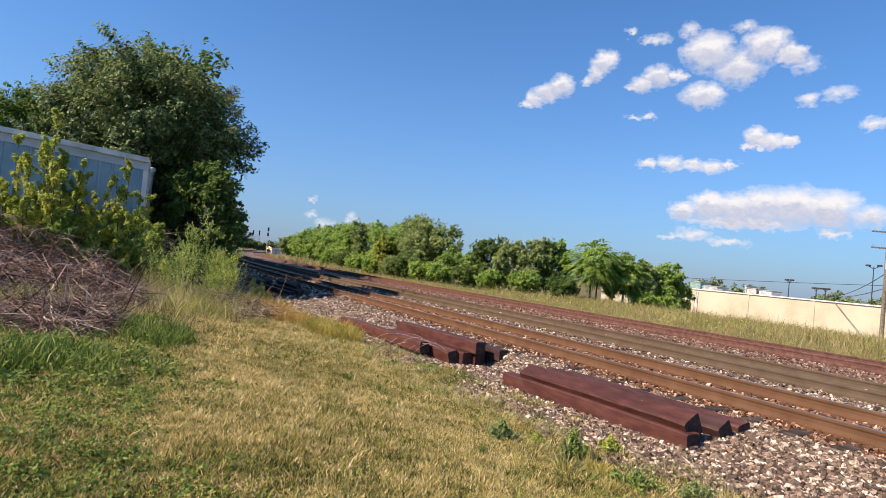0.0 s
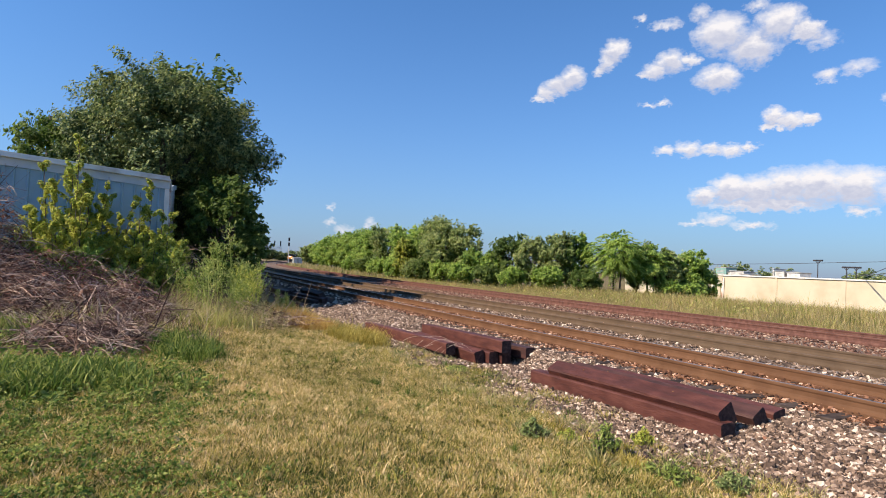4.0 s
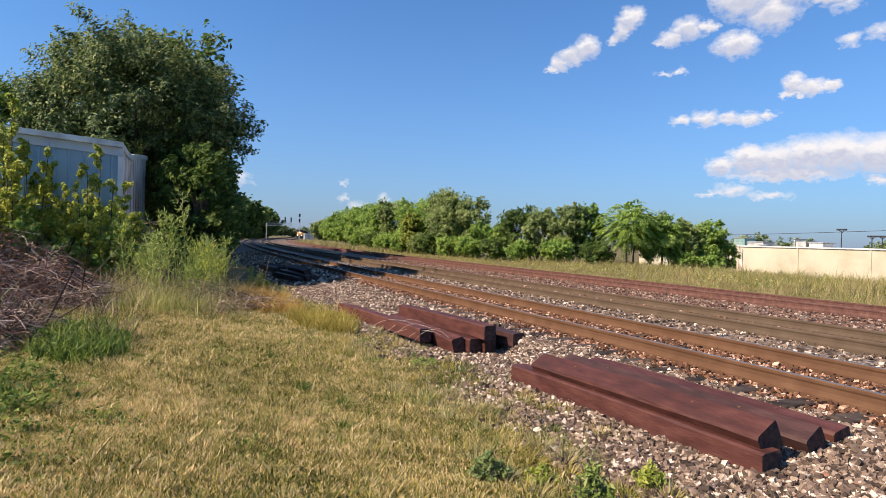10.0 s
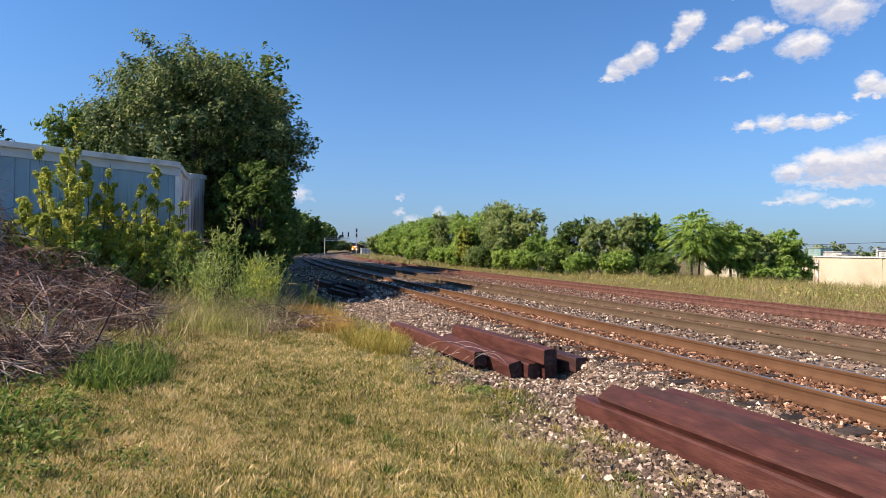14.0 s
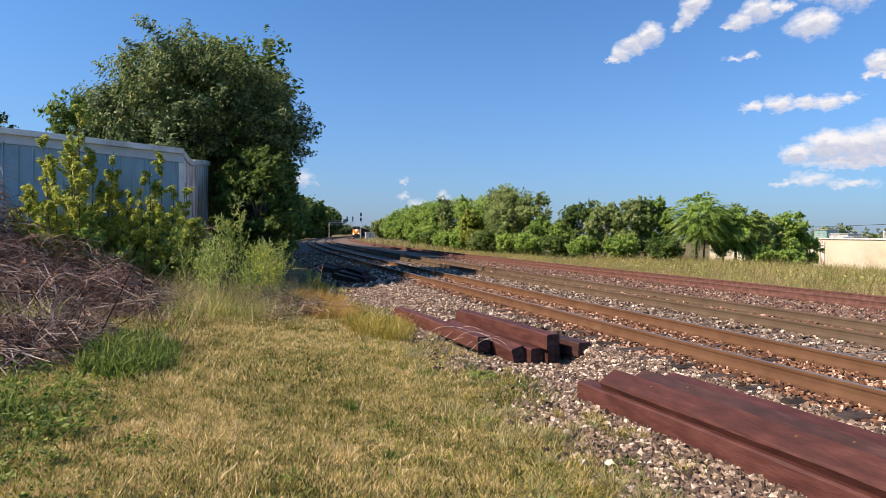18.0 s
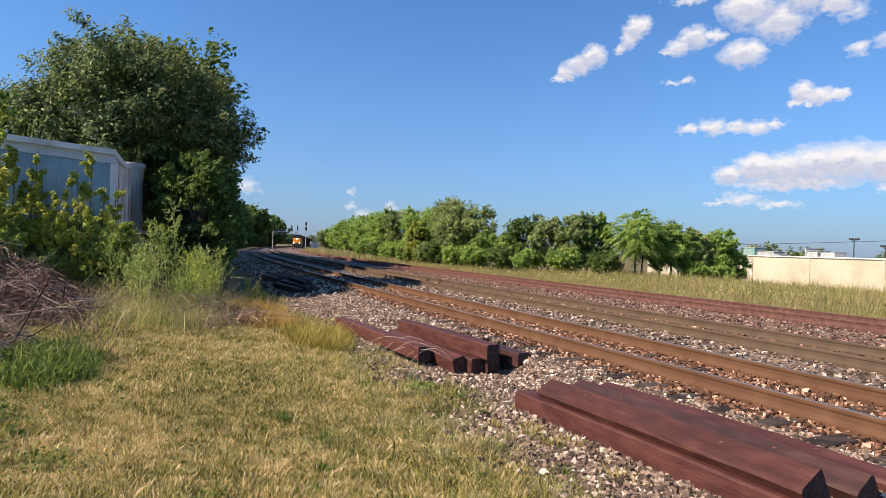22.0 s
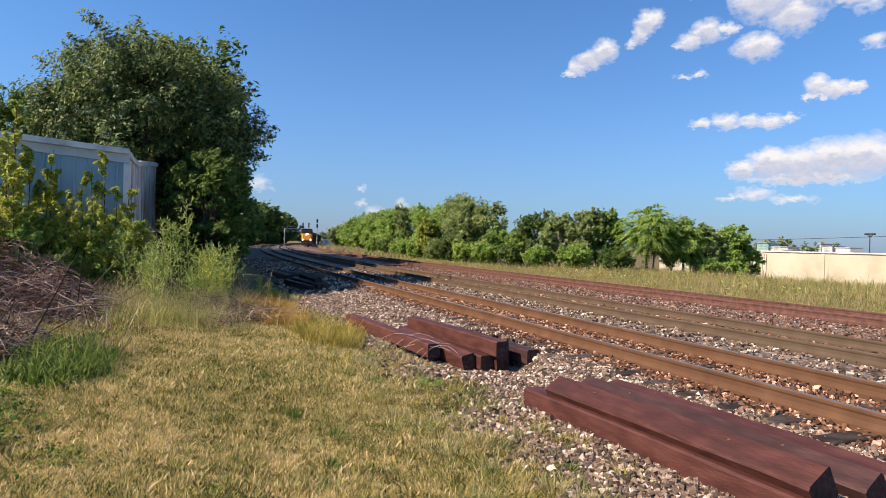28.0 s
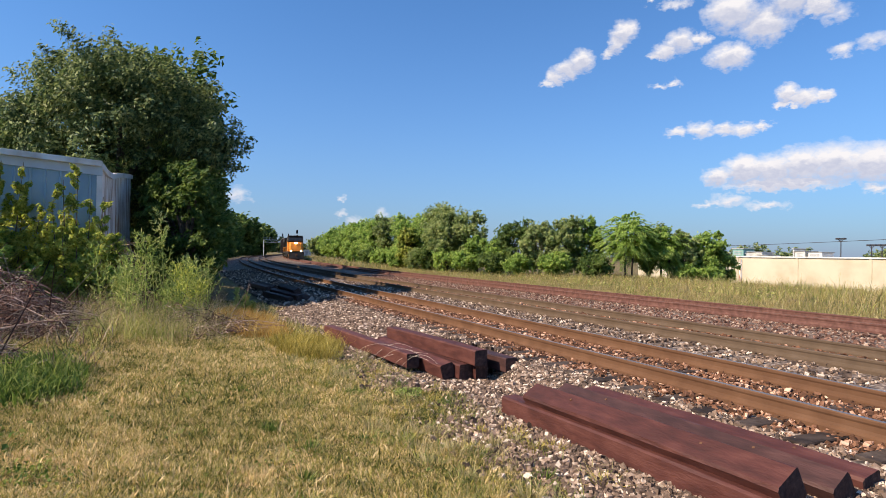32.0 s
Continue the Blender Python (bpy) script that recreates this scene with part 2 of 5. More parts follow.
M_STONE = mat("ballast_stone", [(0.12, (0.061, 0.042, 0.032)), (0.38, (0.152, 0.103, 0.075)), (0.64, (0.257, 0.178, 0.129)), (0.79, (0.399, 0.29, 0.216)), (0.91, (0.745, 0.62, 0.499))], 9, 0.9, island=0.85, bump=0.3, bump_scale=90)
M_BROWNSTONE = mat("rust_stained_stone", [(0.15, (0.078, 0.036, 0.02)), (0.45, (0.182, 0.085, 0.046)), (0.72, (0.285, 0.144, 0.085)), (0.93, (0.714, 0.458, 0.321))], 9, 0.9, island=0.85, bump=0.3, bump_scale=90)
M_REDSTONE = mat("reddish_stone", [(0.18, (0.086, 0.046, 0.034)), (0.45, (0.18, 0.092, 0.064)), (0.7, (0.256, 0.146, 0.103)), (0.93, (0.492, 0.384, 0.296))], 9, 0.9, island=0.8, bump=0.3, bump_scale=90)
M_RUST = mat("rusty_rail", [(0.25, (0.100, 0.046, 0.022)), (0.5, (0.132, 0.064, 0.031)), (0.8, (0.165, 0.084, 0.044))], 3, 0.75, bump=0.12, bump_scale=120, stretch=(1, 1, 1))
M_REDRUST = mat("red_rusty_rail", [(0.3, (0.09, 0.04, 0.03)), (0.5, (0.135, 0.061, 0.047)), (0.75, (0.189, 0.095, 0.072))], 7, 0.75, bump=0.25, bump_scale=120)
M_DULLRAIL = mat("weathered_rail", [(0.25, (0.088, 0.058, 0.036)), (0.5, (0.111, 0.074, 0.046)), (0.8, (0.14, 0.096, 0.064))], 3, 0.7, bump=0.12, bump_scale=120)
M_RUNNING = mat("worn_rail_head", [(0.3, (0.22, 0.19, 0.17)), (0.7, (0.36, 0.33, 0.31))], 5, 0.45, metal=0.7, spec=0.5)
M_TIE = mat("weathered_tie", [(0.3, (0.022, 0.015, 0.012)), (0.5, (0.05, 0.035, 0.028)), (0.75, (0.10, 0.075, 0.06))], 5, 0.9, bump=0.6, bump_scale=30, objrand=True)
M_OLDTIE = mat("creosoted_tie", [(0.3, (0.052, 0.018, 0.014)), (0.5, (0.082, 0.027, 0.021)), (0.75, (0.125, 0.046, 0.035))], 3.0, 0.62, bump=0.3, bump_scale=14, objrand=True, stretch=(1, 3.5, 3.5))
# darker copy of the creosoted tie; on the third pile it paints shade
M_DARKTIE = mat("dark_shade_tie", [(0.3, (0.032, 0.016, 0.014)), (0.5, (0.052, 0.024, 0.021)), (0.75, (0.085, 0.038, 0.033))], 3.0, 0.6, bump=0.3, bump_scale=14, objrand=True, stretch=(1, 3.5, 3.5))
M_TIEEND = mat("tie_end_grain", [(0.3, (0.035, 0.022, 0.02)), (0.6, (0.075, 0.045, 0.038)), (0.8, (0.14, 0.09, 0.075))], 18, 0.9, bump=0.5, bump_scale=40)
M_PALEEND = mat("pale_sawn_end", [(0.3, (0.30, 0.26, 0.22)), (0.7, (0.52, 0.47, 0.40))], 18, 0.9, bump=0.3)
M_BLUE = mat("blue_sheet_metal", [(0.3, (0.22, 0.34, 0.42)), (0.5, (0.27, 0.40, 0.49)), (0.7, (0.32, 0.45, 0.53))], 0.9, 0.42, bump=0.08, bump_scale=3)
M_WHITEMETAL = mat("white_trim_metal", [(0.22, (0.46, 0.42, 0.38)), (0.45, (0.68, 0.68, 0.66)), (0.8, (0.80, 0.81, 0.80))], 1.6, 0.45)
M_STAINED = mat("rust_stained_white_metal", [(0.36, (0.30, 0.15, 0.08)), (0.44, (0.55, 0.46, 0.39)), (0.54, (0.78, 0.75, 0.71)), (0.8, (0.84, 0.83, 0.81))], 1.8, 0.55, stretch=(1.0, 4.0, 0.4))
M_EAVE = mat("pale_blue_eave_metal", [(0.3, (0.45, 0.51, 0.56)), (0.7, (0.58, 0.63, 0.67))], 1.2, 0.5)
M_ROOF = mat("shed_roof_metal", [(0.3, (0.20, 0.22, 0.24)), (0.7, (0.30, 0.33, 0.36))], 1.0, 0.5)
M_BARK = mat("bark", [(0.3, (0.05, 0.04, 0.03)), (0.7, (0.16, 0.13, 0.10))], 9, 0.95, bump=0.8, bump_scale=25)
# deep green leaf; on the trackside row its darkness also stands for shade
M_LEAF_DARK = mat("dark_shade_leaf", [(0.25, (0.062, 0.112, 0.024)), (0.55, (0.138, 0.212, 0.046)), (0.8, (0.237, 0.307, 0.083))], 0.7, 0.55, island=0.5, trans=0.5)
M_ELM = mat("elm_leaf", [(0.22, (0.055, 0.096, 0.034)), (0.52, (0.16, 0.215, 0.075)), (0.78, (0.36, 0.40, 0.15))], 0.6, 0.5, island=0.75, trans=0.35)
M_LEAF_MID = mat("hedgerow_leaf", [(0.25, (0.157, 0.259, 0.05)), (0.55, (0.315, 0.446, 0.094)), (0.8, (0.509, 0.613, 0.165))], 0.5, 0.55, island=0.5, trans=0.5)
M_LEAF_GREY = mat("willow_leaf", [(0.25, (0.156, 0.216, 0.072)), (0.55, (0.299, 0.372, 0.132)), (0.8, (0.494, 0.528, 0.22))], 0.5, 0.6, island=0.5, trans=0.5)
M_LEAF_YEL = mat("yellowing_leaf", [(0.25, (0.20, 0.27, 0.04)), (0.55, (0.42, 0.46, 0.09)), (0.8, (0.62, 0.58, 0.15))], 0.8, 0.55, island=0.5, trans=0.4)
M_DEAD = mat("dead_branch", [(0.22, (0.066, 0.036, 0.027)), (0.48, (0.21, 0.122, 0.092)), (0.72, (0.40, 0.275, 0.21)), (0.9, (0.68, 0.53, 0.42))], 3, 0.9, island=0.95)
M_DRYLEAF = mat("dry_brown_leaf", [(0.25, (0.12, 0.045, 0.03)), (0.5, (0.28, 0.12, 0.075)), (0.8, (0.44, 0.24, 0.15))], 3, 0.9, island=0.6)
M_VINE = mat("dry_vine", [(0.3, (0.38, 0.30, 0.24)), (0.7, (0.60, 0.50, 0.42))], 6, 0.8)
M_CREAM = mat("cream_painted_wall", [(0.3, (0.48, 0.41, 0.29)), (0.5, (0.58, 0.51, 0.38)), (0.8, (0.64, 0.57, 0.44))], 0.35, 0.8)
M_GREYMETAL = mat("grey_metal", [(0.3, (0.28, 0.29, 0.29)), (0.7, (0.42, 0.43, 0.43))], 2, 0.5)
M_PALEUNIT = mat("rooftop_unit_paint", [(0.3, (0.42, 0.42, 0.40)), (0.7, (0.60, 0.60, 0.57))], 2, 0.6)
M_TEAL = mat("teal_unit_paint", [(0.3, (0.16, 0.30, 0.28)), (0.7, (0.24, 0.40, 0.37))], 2, 0.6)
M_POLE = mat("weathered_wood_pole", [(0.3, (0.14, 0.11, 0.09)), (0.7, (0.26, 0.21, 0.17))], 6, 0.9)
M_WIRE = mat("black_cable", [(0.3, (0.03, 0.03, 0.035)), (0.7, (0.05, 0.05, 0.055))], 6, 0.6)
M_SILVER = mat("galvanised_steel", [(0.3, (0.45, 0.46, 0.46)), (0.7, (0.62, 0.63, 0.63))], 2, 0.5, metal=0.3)
M_BLACK = mat("black_paint", [(0.3, (0.012, 0.012, 0.014)), (0.7, (0.03, 0.03, 0.032))], 4, 0.6)
M_ORANGE = mat("orange_locomotive_paint", [(0.3, (0.70, 0.24, 0.03)), (0.7, (0.84, 0.33, 0.05))], 1.2, 0.4)
M_DARKPAINT = mat("black_locomotive_paint", [(0.3, (0.02, 0.018, 0.016)), (0.7, (0.05, 0.042, 0.036))], 1.2, 0.5)
M_CAR = mat("dark_freight_car_paint", [(0.3, (0.035, 0.028, 0.024)), (0.7, (0.09, 0.065, 0.05))], 0.8, 0.7)
M_GLASS = mat("dark_windscreen", [(0.3, (0.02, 0.025, 0.03)), (0.7, (0.03, 0.035, 0.04))], 2, 0.08, spec=0.6)
M_LAMP = glow("headlight_glow", (1.0, 0.80, 0.50), 22.0)
M_PLASTIC = mat("clear_blue_plastic", [(0.3, (0.45, 0.55, 0.66)), (0.7, (0.70, 0.78, 0.85))], 30, 0.25, spec=0.5)

# ---------- the plan: s runs along the tracks, d across them ----------
UX, UY, NX, NY = -0.643, 0.766, 0.766, 0.643
GAUGE = 1.36


def P(s, d, z=0.0):
    return Vector((s * UX + d * NX, s * UY + d * NY, z))


def bend(s):
    """How far the line has curved off to its right at s."""
    a = max(0.0, s - 20.0)
    return a * a / 1900.0 if s < 230 else 23.21 + (s - 230) * 0.221


def TP(s, d, z=0.0):
    return P(s, d + bend(s), z)


def far_d(s):
    """The far track draws away from the others down the line."""
    q = min(1.0, max(0.0, (s - 40.0) / 80.0))
    return 18.6 + 0.9 * q * q * (3 - 2 * q)


def ground_z(s, d):
    """The height of the ground: a lawn that falls to the ballast, the bed, and the low field behind it."""
    d = d - bend(s)
    if d < 5.6:
        z = -0.24 + 0.085 * (5.6 - d) if d > 1 else 0.151 + 0.05 * (1 - d)
        z = min(z, 0.45)
    elif d < 6.4:
        z = -0.24
    elif d < 8.1:
        z = -0.24 + 0.22 * (d - 6.4) / 1.7
    elif d < 21.4:
        z = -0.02
    elif d < 23.5:
        z = -0.02 - 0.38 * (d - 21.4) / 2.1
    elif d < 40:
        z = -0.40
    else:
        z = max(-2.6, -0.40 - 0.07 * (d - 40))
    if 5.9 < d < 8.3 and 8.4 < s < 14:
        # the hollow in which a pile of ties lies
        k = max(0.0, 1.0 - ((s - 11.1) / 2.5) ** 2 - ((d - 7.15) / 1.05) ** 2)
        z = z + (min(z, -0.36) - z) * min(1.0, k * 2.2)
    if d < 5.4 or d > 23.6:
        z += 0.045 * noise.noise(Vector((s * 0.45, d * 0.45, 0.3))) * min(1.0, max((5.4 - d), (d - 23.6)))
    return z


# ---------- mesh helpers ----------


def mesh_ob(name, verts, faces, material, parent=None, smooth=False):
    me = bpy.data.meshes.new(name)
    me.from_pydata([tuple(v) for v in verts] if not isinstance(verts, np.ndarray) else verts.tolist(), [], faces if not isinstance(faces, np.ndarray) else faces.tolist())
    if material:
        me.materials.append(material)
    if smooth:
        me.shade_smooth()
    ob = new(name, me)
    if parent:
        ob.parent = parent
    return ob


def part(name, bm, material, parent=None, label=""):
    me = bpy.data.meshes.new(name)
    bm.to_mesh(me)
    bm.free()
    for m in material if isinstance(material, (list, tuple)) else [material]:
        me.materials.append(m)
    ob = new(name, me)
    if parent:
        ob.parent = parent
    return tagged(ob, label)


def thing(name, m, label, category, group="", kind=""):
    ob = new(name)
    ob.matrix_basis = m
    return tagged(ob, label, category, group, kind)


def box(bm, x0, x1, y0, y1, z0, z1, bevel=0.0, m=None, mi=0):
    r = bmesh.ops.create_cube(bm, size=1.0)
    vs = r["verts"]
    bmesh.ops.scale(bm, vec=(x1 - x0, y1 - y0, z1 - z0), verts=vs)
    bmesh.ops.translate(bm, vec=((x0 + x1) / 2, (y0 + y1) / 2, (z0 + z1) / 2), verts=vs)
    fs = list({f for v in vs for f in v.link_faces})
    if bevel:
        es = list({e for v in vs for e in v.link_edges})
        rb = bmesh.ops.bevel(bm, geom=es, offset=bevel, segments=1, affect="EDGES")
        vs = list({v for f in rb["faces"] for v in f.verts} | {v for v in vs if v.is_valid})
        fs = list({f for v in vs for f in v.link_faces})
    for f in fs:
        f.material_index = mi
    if m is not None:
        bmesh.ops.transform(bm, matrix=m, verts=vs)
    return vs


def cyl(bm, p, q, r0, r1=None, seg=10, caps=True):
    p, q = Vector(p), Vector(q)
    r1 = r0 if r1 is None else r1
    m = Matrix.Translation((p + q) / 2) @ (q - p).to_track_quat("Z", "Y").to_matrix().to_4x4()
    return bmesh.ops.create_cone(bm, cap_ends=caps, segments=seg, radius1=r0, radius2=r1, depth=(q - p).length, matrix=m)["verts"]


def boxes(*specs, bevel=0.0):
    bm = bmesh.new()
    for sp in specs:
        box(bm, *sp, bevel=bevel)
    return bm


def tube(pts, radii, seg=5):
    """Vertices and faces of a tapered tube along points."""
    pts = [Vector(p) for p in pts]
    verts, faces = [], []
    for k, p in enumerate(pts):
        t = (pts[min(k + 1, len(pts) - 1)] - pts[max(k - 1, 0)]).normalized()
        a = t.orthogonal().normalized()
        b = t.cross(a)
        for j in range(seg):
            w = 2 * math.pi * j / seg
            verts.append(p + (a * math.cos(w) + b * math.sin(w)) * radii[k])
        if k:
            o = (k - 1) * seg
            for j in range(seg):
                faces.append((o + j, o + (j + 1) % seg, o + seg + (j + 1) % seg, o + seg + j))
    return verts, faces


def merge(parts):
    V, Fs = [], []
    for v, f in parts:
        o = len(V)
        V.extend(v)
        Fs.extend([tuple(i + o for i in q) for q in f])
    return V, Fs


def quads(centres, length, width, normals, up=None, rng=None):
    """Many leaf quads: centres (n,3), sizes (n,), each with a random turn about its normal. Pointed diamonds."""
    n = len(centres)
    a = rng.normal(size=(n, 3))
    a -= normals * np.sum(a * normals, axis=1, keepdims=True)
    a /= np.linalg.norm(a, axis=1, keepdims=True) + 1e-9
    b = np.cross(normals, a)
    L, Wd = length[:, None] / 2, width[:, None] / 2
    bow = normals * (length[:, None] * 0.12)
    v = np.stack([centres - a * L, centres + b * Wd + bow - a * L * 0.1, centres + a * L, centres - b * Wd + bow - a * L * 0.1], axis=1).reshape(-1, 3)
    f = np.arange(4 * n).reshape(-1, 4)
    return v, f


def blades(base, height, width, lean, rng):
    """Grass blades as bent strips of two faces (a quad and a tip)."""
    n = len(base)
    az = rng.uniform(0, 2 * np.pi, n)
    side = np.stack([np.cos(az), np.sin(az), np.zeros(n)], axis=1)
    la = rng.uniform(0, 2 * np.pi, n)
    out = np.stack([np.cos(la), np.sin(la), np.zeros(n)], axis=1) * (lean * height)[:, None]
    up = np.zeros((n, 3))
    up[:, 2] = height
    w = width[:, None] / 2
    v = np.stack([base - side * w, base + side * w, base + up * 0.55 + out * 0.35 + side * w * 0.7, base + up * 0.55 + out * 0.35 - side * w * 0.7, base + up * np.sqrt(np.maximum(0.15, 1 - lean**2 * 0.5))[:, None] + out], axis=1).reshape(-1, 3)
    i = np.arange(n)[:, None] * 5
    f4 = (i + np.array([[0, 1, 2, 3]])).tolist()
    f3 = (i + np.array([[3, 2, 4]])).tolist()
    return v, f4 + f3


def gz_many(s, d):
    return np.array([ground_z(a, b) for a, b in zip(s, d)])


def sd_world(s, d, z):
    return np.stack([s * UX + d * NX, s * UY + d * NY, z], axis=1)

# ---------- ground ----------
rng = np.random.default_rng(11)


def make_ground():
    ss = sorted(set([-900, -400, -150, -60, -30, -15] + [-8 + 0.8 * k for k in range(20)] + [8 + 0.4 * k for k in range(17)] + [15.2 + 0.8 * k for k in range(33)] + [42 + 4 * k for k in range(50)] + [250, 300, 400, 600, 900, 1500]))
    ds = sorted(set([-1500, -700, -300, -120, -60, -30, -18, -12] + [-9 + 0.6 * k for k in range(24)] + [5.6, 5.9, 6.15, 6.4, 6.65, 6.9, 7.2, 7.5, 7.8, 8.1, 9.7, 11.6, 13.4, 14.6, 17, 19, 21.4, 22.4, 23.5, 27, 33, 40, 50, 60, 75, 110, 200, 500, 1200, 2500]))
    verts, faces, kinds = [], [], []
    for s in ss:
        for d in ds:
            z = ground_z(s, d + bend(s))
            verts.append(TP(s, d, z))
    nd = len(ds)
    for a in range(len(ss) - 1):
        for b in range(nd - 1):
            i = a * nd + b
            faces.append((i, i + nd, i + nd + 1, i + 1))
            dm = (ds[b] + ds[b + 1]) / 2
            kinds.append(0 if dm < 6.05 else 1 if dm < 14.6 else 2 if dm < 21.5 else 0)
    ob = mesh_ob("ground", verts, faces, M_LAWN_SOIL)
    ob.data.materials.append(M_BALLAST)
    ob.data.materials.append(M_REDBED)
    ob.data.polygons.foreach_set("material_index", kinds)
    ob.data.shade_smooth()
    tagged(ob, "dry mown lawn falling to a grey and reddish ballast bed", "ground", kind="structure")


make_ground()

# ---------- tracks ----------
RAIL = [(-0.072, -0.04), (-0.072, 0.016), (-0.034, 0.036), (-0.026, 0.07), (-0.026, 0.125), (-0.036, 0.148), (-0.037, 0.176), (-0.028, 0.186),
        (0.028, 0.186), (0.037, 0.176), (0.036, 0.148), (0.026, 0.125), (0.026, 0.07), (0.034, 0.036), (0.072, 0.016), (0.072, -0.04)]


def make_rail(parent, d, z, m_side, m_head, drift=None):
    ss = [-80, -40] + [-20 + 4.0 * k for k in range(80)] + [310, 340, 380, 440]
    verts, faces, kinds = [], [], []
    n = len(RAIL)
    for s in ss:
        e = drift(s) if drift else 0.0
        p = TP(s, d + e)
        w = (TP(s + 0.5, d) - TP(s - 0.5, d)).normalized()
        side = Vector((w.y, -w.x, 0))
        for a, b in RAIL:
            verts.append(p + side * a + Vector((0, 0, z + b)))
    for k in range(len(ss) - 1):
        for j in range(n - 1):
            o = k * n + j
            faces.append((o, o + 1, o + 1 + n, o + n))
            kinds.append(1 if j in (7,) else 0)
    ob = mesh_ob("rail", verts, faces, m_side, parent)
    ob.data.materials.append(m_head)
    ob.data.polygons.foreach_set("material_index", kinds)
    return ob


def tie_mesh():
    bm = bmesh.new()
    box(bm, -1.42, 1.42, -0.115, 0.115, -0.16, 0.0, bevel=0.012)
    me = bpy.data.meshes.new("tie")
    bm.to_mesh(me)
    bm.free()
    me.materials.append(M_TIE)
    return me


def plate_parts(s, d, z, heading):
    """A tie plate with four spike heads and two clips."""
    vs, fs = [], []
    c, sn = math.cos(heading), math.sin(heading)

    def bx(x0, x1, y0, y1, z0, z1):
        o = len(vs)
        p = TP(s, d, z)
        for x in (x0, x1):
            for y in (y0, y1):
                for zz in (z0, z1):
                    vs.append(Vector((p.x + x * c - y * sn, p.y + x * sn + y * c, p.z + zz)))
        for q in ((0, 1, 3, 2), (4, 6, 7, 5), (0, 4, 5, 1), (2, 3, 7, 6), (0, 2, 6, 4), (1, 5, 7, 3)):
            fs.append(tuple(o + i for i in q))

    bx(-0.09, 0.09, -0.19, 0.19, 0.0, 0.018)
    for x, y in ((0.0, 0.15), (0.0, -0.15)):
        bx(x - 0.018, x + 0.018, y - 0.02, y + 0.02, 0.018, 0.03)
    return vs, fs


def make_track(name, d, z, m_side, m_head, label, near, drift=None):
    tr = thing(name, pose(0, 0, 0), label, "railway track", kind="structure")
    for e in (-0.5, 0.5):
        make_rail(tr, d + e * (GAUGE + 0.074), z + 0.018, m_side, m_head, drift)
    me = tie_mesh()
    rnd = random.Random(int(d * 10))
    far, plates = [], []
    s = -26.0
    while s < 150:
        jig, dj = rnd.uniform(-0.03, 0.03), rnd.uniform(-0.09, 0.09)
        heading = math.atan2(*reversed((TP(s + 0.5, 0) - TP(s - 0.5, 0)).to_2d()))
        m = Matrix.Translation(TP(s + jig, d + dj + (drift(s) if drift else 0.0), z + rnd.uniform(-0.012, 0.004) - (-0.012 if s < 20 and d < 10 else 0.05))) @ Matrix.Rotation(heading - math.pi / 2 + rnd.uniform(-0.03, 0.03), 4, "Z")
        if s < 62:
            t = new("tie", me)
            t.parent = tr
            t.matrix_basis = m
        else:
            far.append(([m @ v.co for v in me.vertices], [tuple(q.vertices) for q in me.polygons]))
        if s < near:
            for e in (-0.5, 0.5):
                plates.append(plate_parts(s + jig, d + e * (GAUGE + 0.074), z, heading))
        s += 0.585
    mesh_ob("far_ties", *merge(far), M_TIE, tr)["kind"] = "stuff"
    if plates:
        mesh_ob("tie_plates", *merge(plates), m_side, tr)["kind"] = "stuff"
    return tr


make_track("track_near", 9.68, 0.0, M_RUST, M_RUNNING, "railway track with rusty rails on half-buried timber ties", 24)
make_track("track_middle", 13.3, 0.0, M_DULLRAIL, M_DULLRAIL, "railway track with dull brown rails in pale ballast", -90)
make_track("track_far", 18.6, 0.02, M_REDRUST, M_DULLRAIL, "railway track on reddish ballast beside a weedy field", -90, lambda s: far_d(s) - 18.6)

# ---------- loose ballast stones ----------


def stones(name, n, s0, s1, d0, d1, size, lift, material, label, seed, keep=None):
    g = np.random.default_rng(seed)
    s, d = g.uniform(s0, s1, n), g.uniform(d0, d1, n)
    if keep is not None:
        k = keep(s, d, g)
        s, d = s[k], d[k]
        n = len(s)
    bd = np.array([bend(a) for a in s])
    z = gz_many(s, d + bd) + g.uniform(-0.3, 1.0, n) * lift
    c = sd_world(s, d + bd, z)
    sz = size * np.exp(g.normal(0, 0.26, n))
    cube = np.array([[x, y, w] for x in (-1, 1) for y in (-1, 1) for w in (-1, 1)], float) * 0.5
    v = cube[None] * (1 + g.uniform(-0.34, 0.34, (n, 8, 3)))
    v = v * (sz[:, None, None] * np.stack([g.uniform(0.8, 1.5, n), g.uniform(0.7, 1.1, n), g.uniform(0.5, 0.9, n)], axis=1)[:, None, :])
    q = g.normal(size=(n, 4))
    q[:, 1:3] *= 0.5
    q /= np.linalg.norm(q, axis=1, keepdims=True)
    w, x, y, zz = q.T
    R = np.stack([np.stack([1 - 2 * (y * y + zz * zz), 2 * (x * y - zz * w), 2 * (x * zz + y * w)], -1),
                  np.stack([2 * (x * y + zz * w), 1 - 2 * (x * x + zz * zz), 2 * (y * zz - x * w)], -1),
                  np.stack([2 * (x * zz - y * w), 2 * (y * zz + x * w), 1 - 2 * (x * x + y * y)], -1)], -2)
    v = np.einsum("nij,nkj->nki", R, v) + c[:, None, :]
    tri = np.array([[0, 1, 3, 2], [4, 6, 7, 5], [0, 4, 5, 1], [2, 3, 7, 6], [0, 2, 6, 4], [1, 5, 7, 3]])
    f = (np.arange(n)[:, None, None] * 8 + tri[None]).reshape(-1, 4)
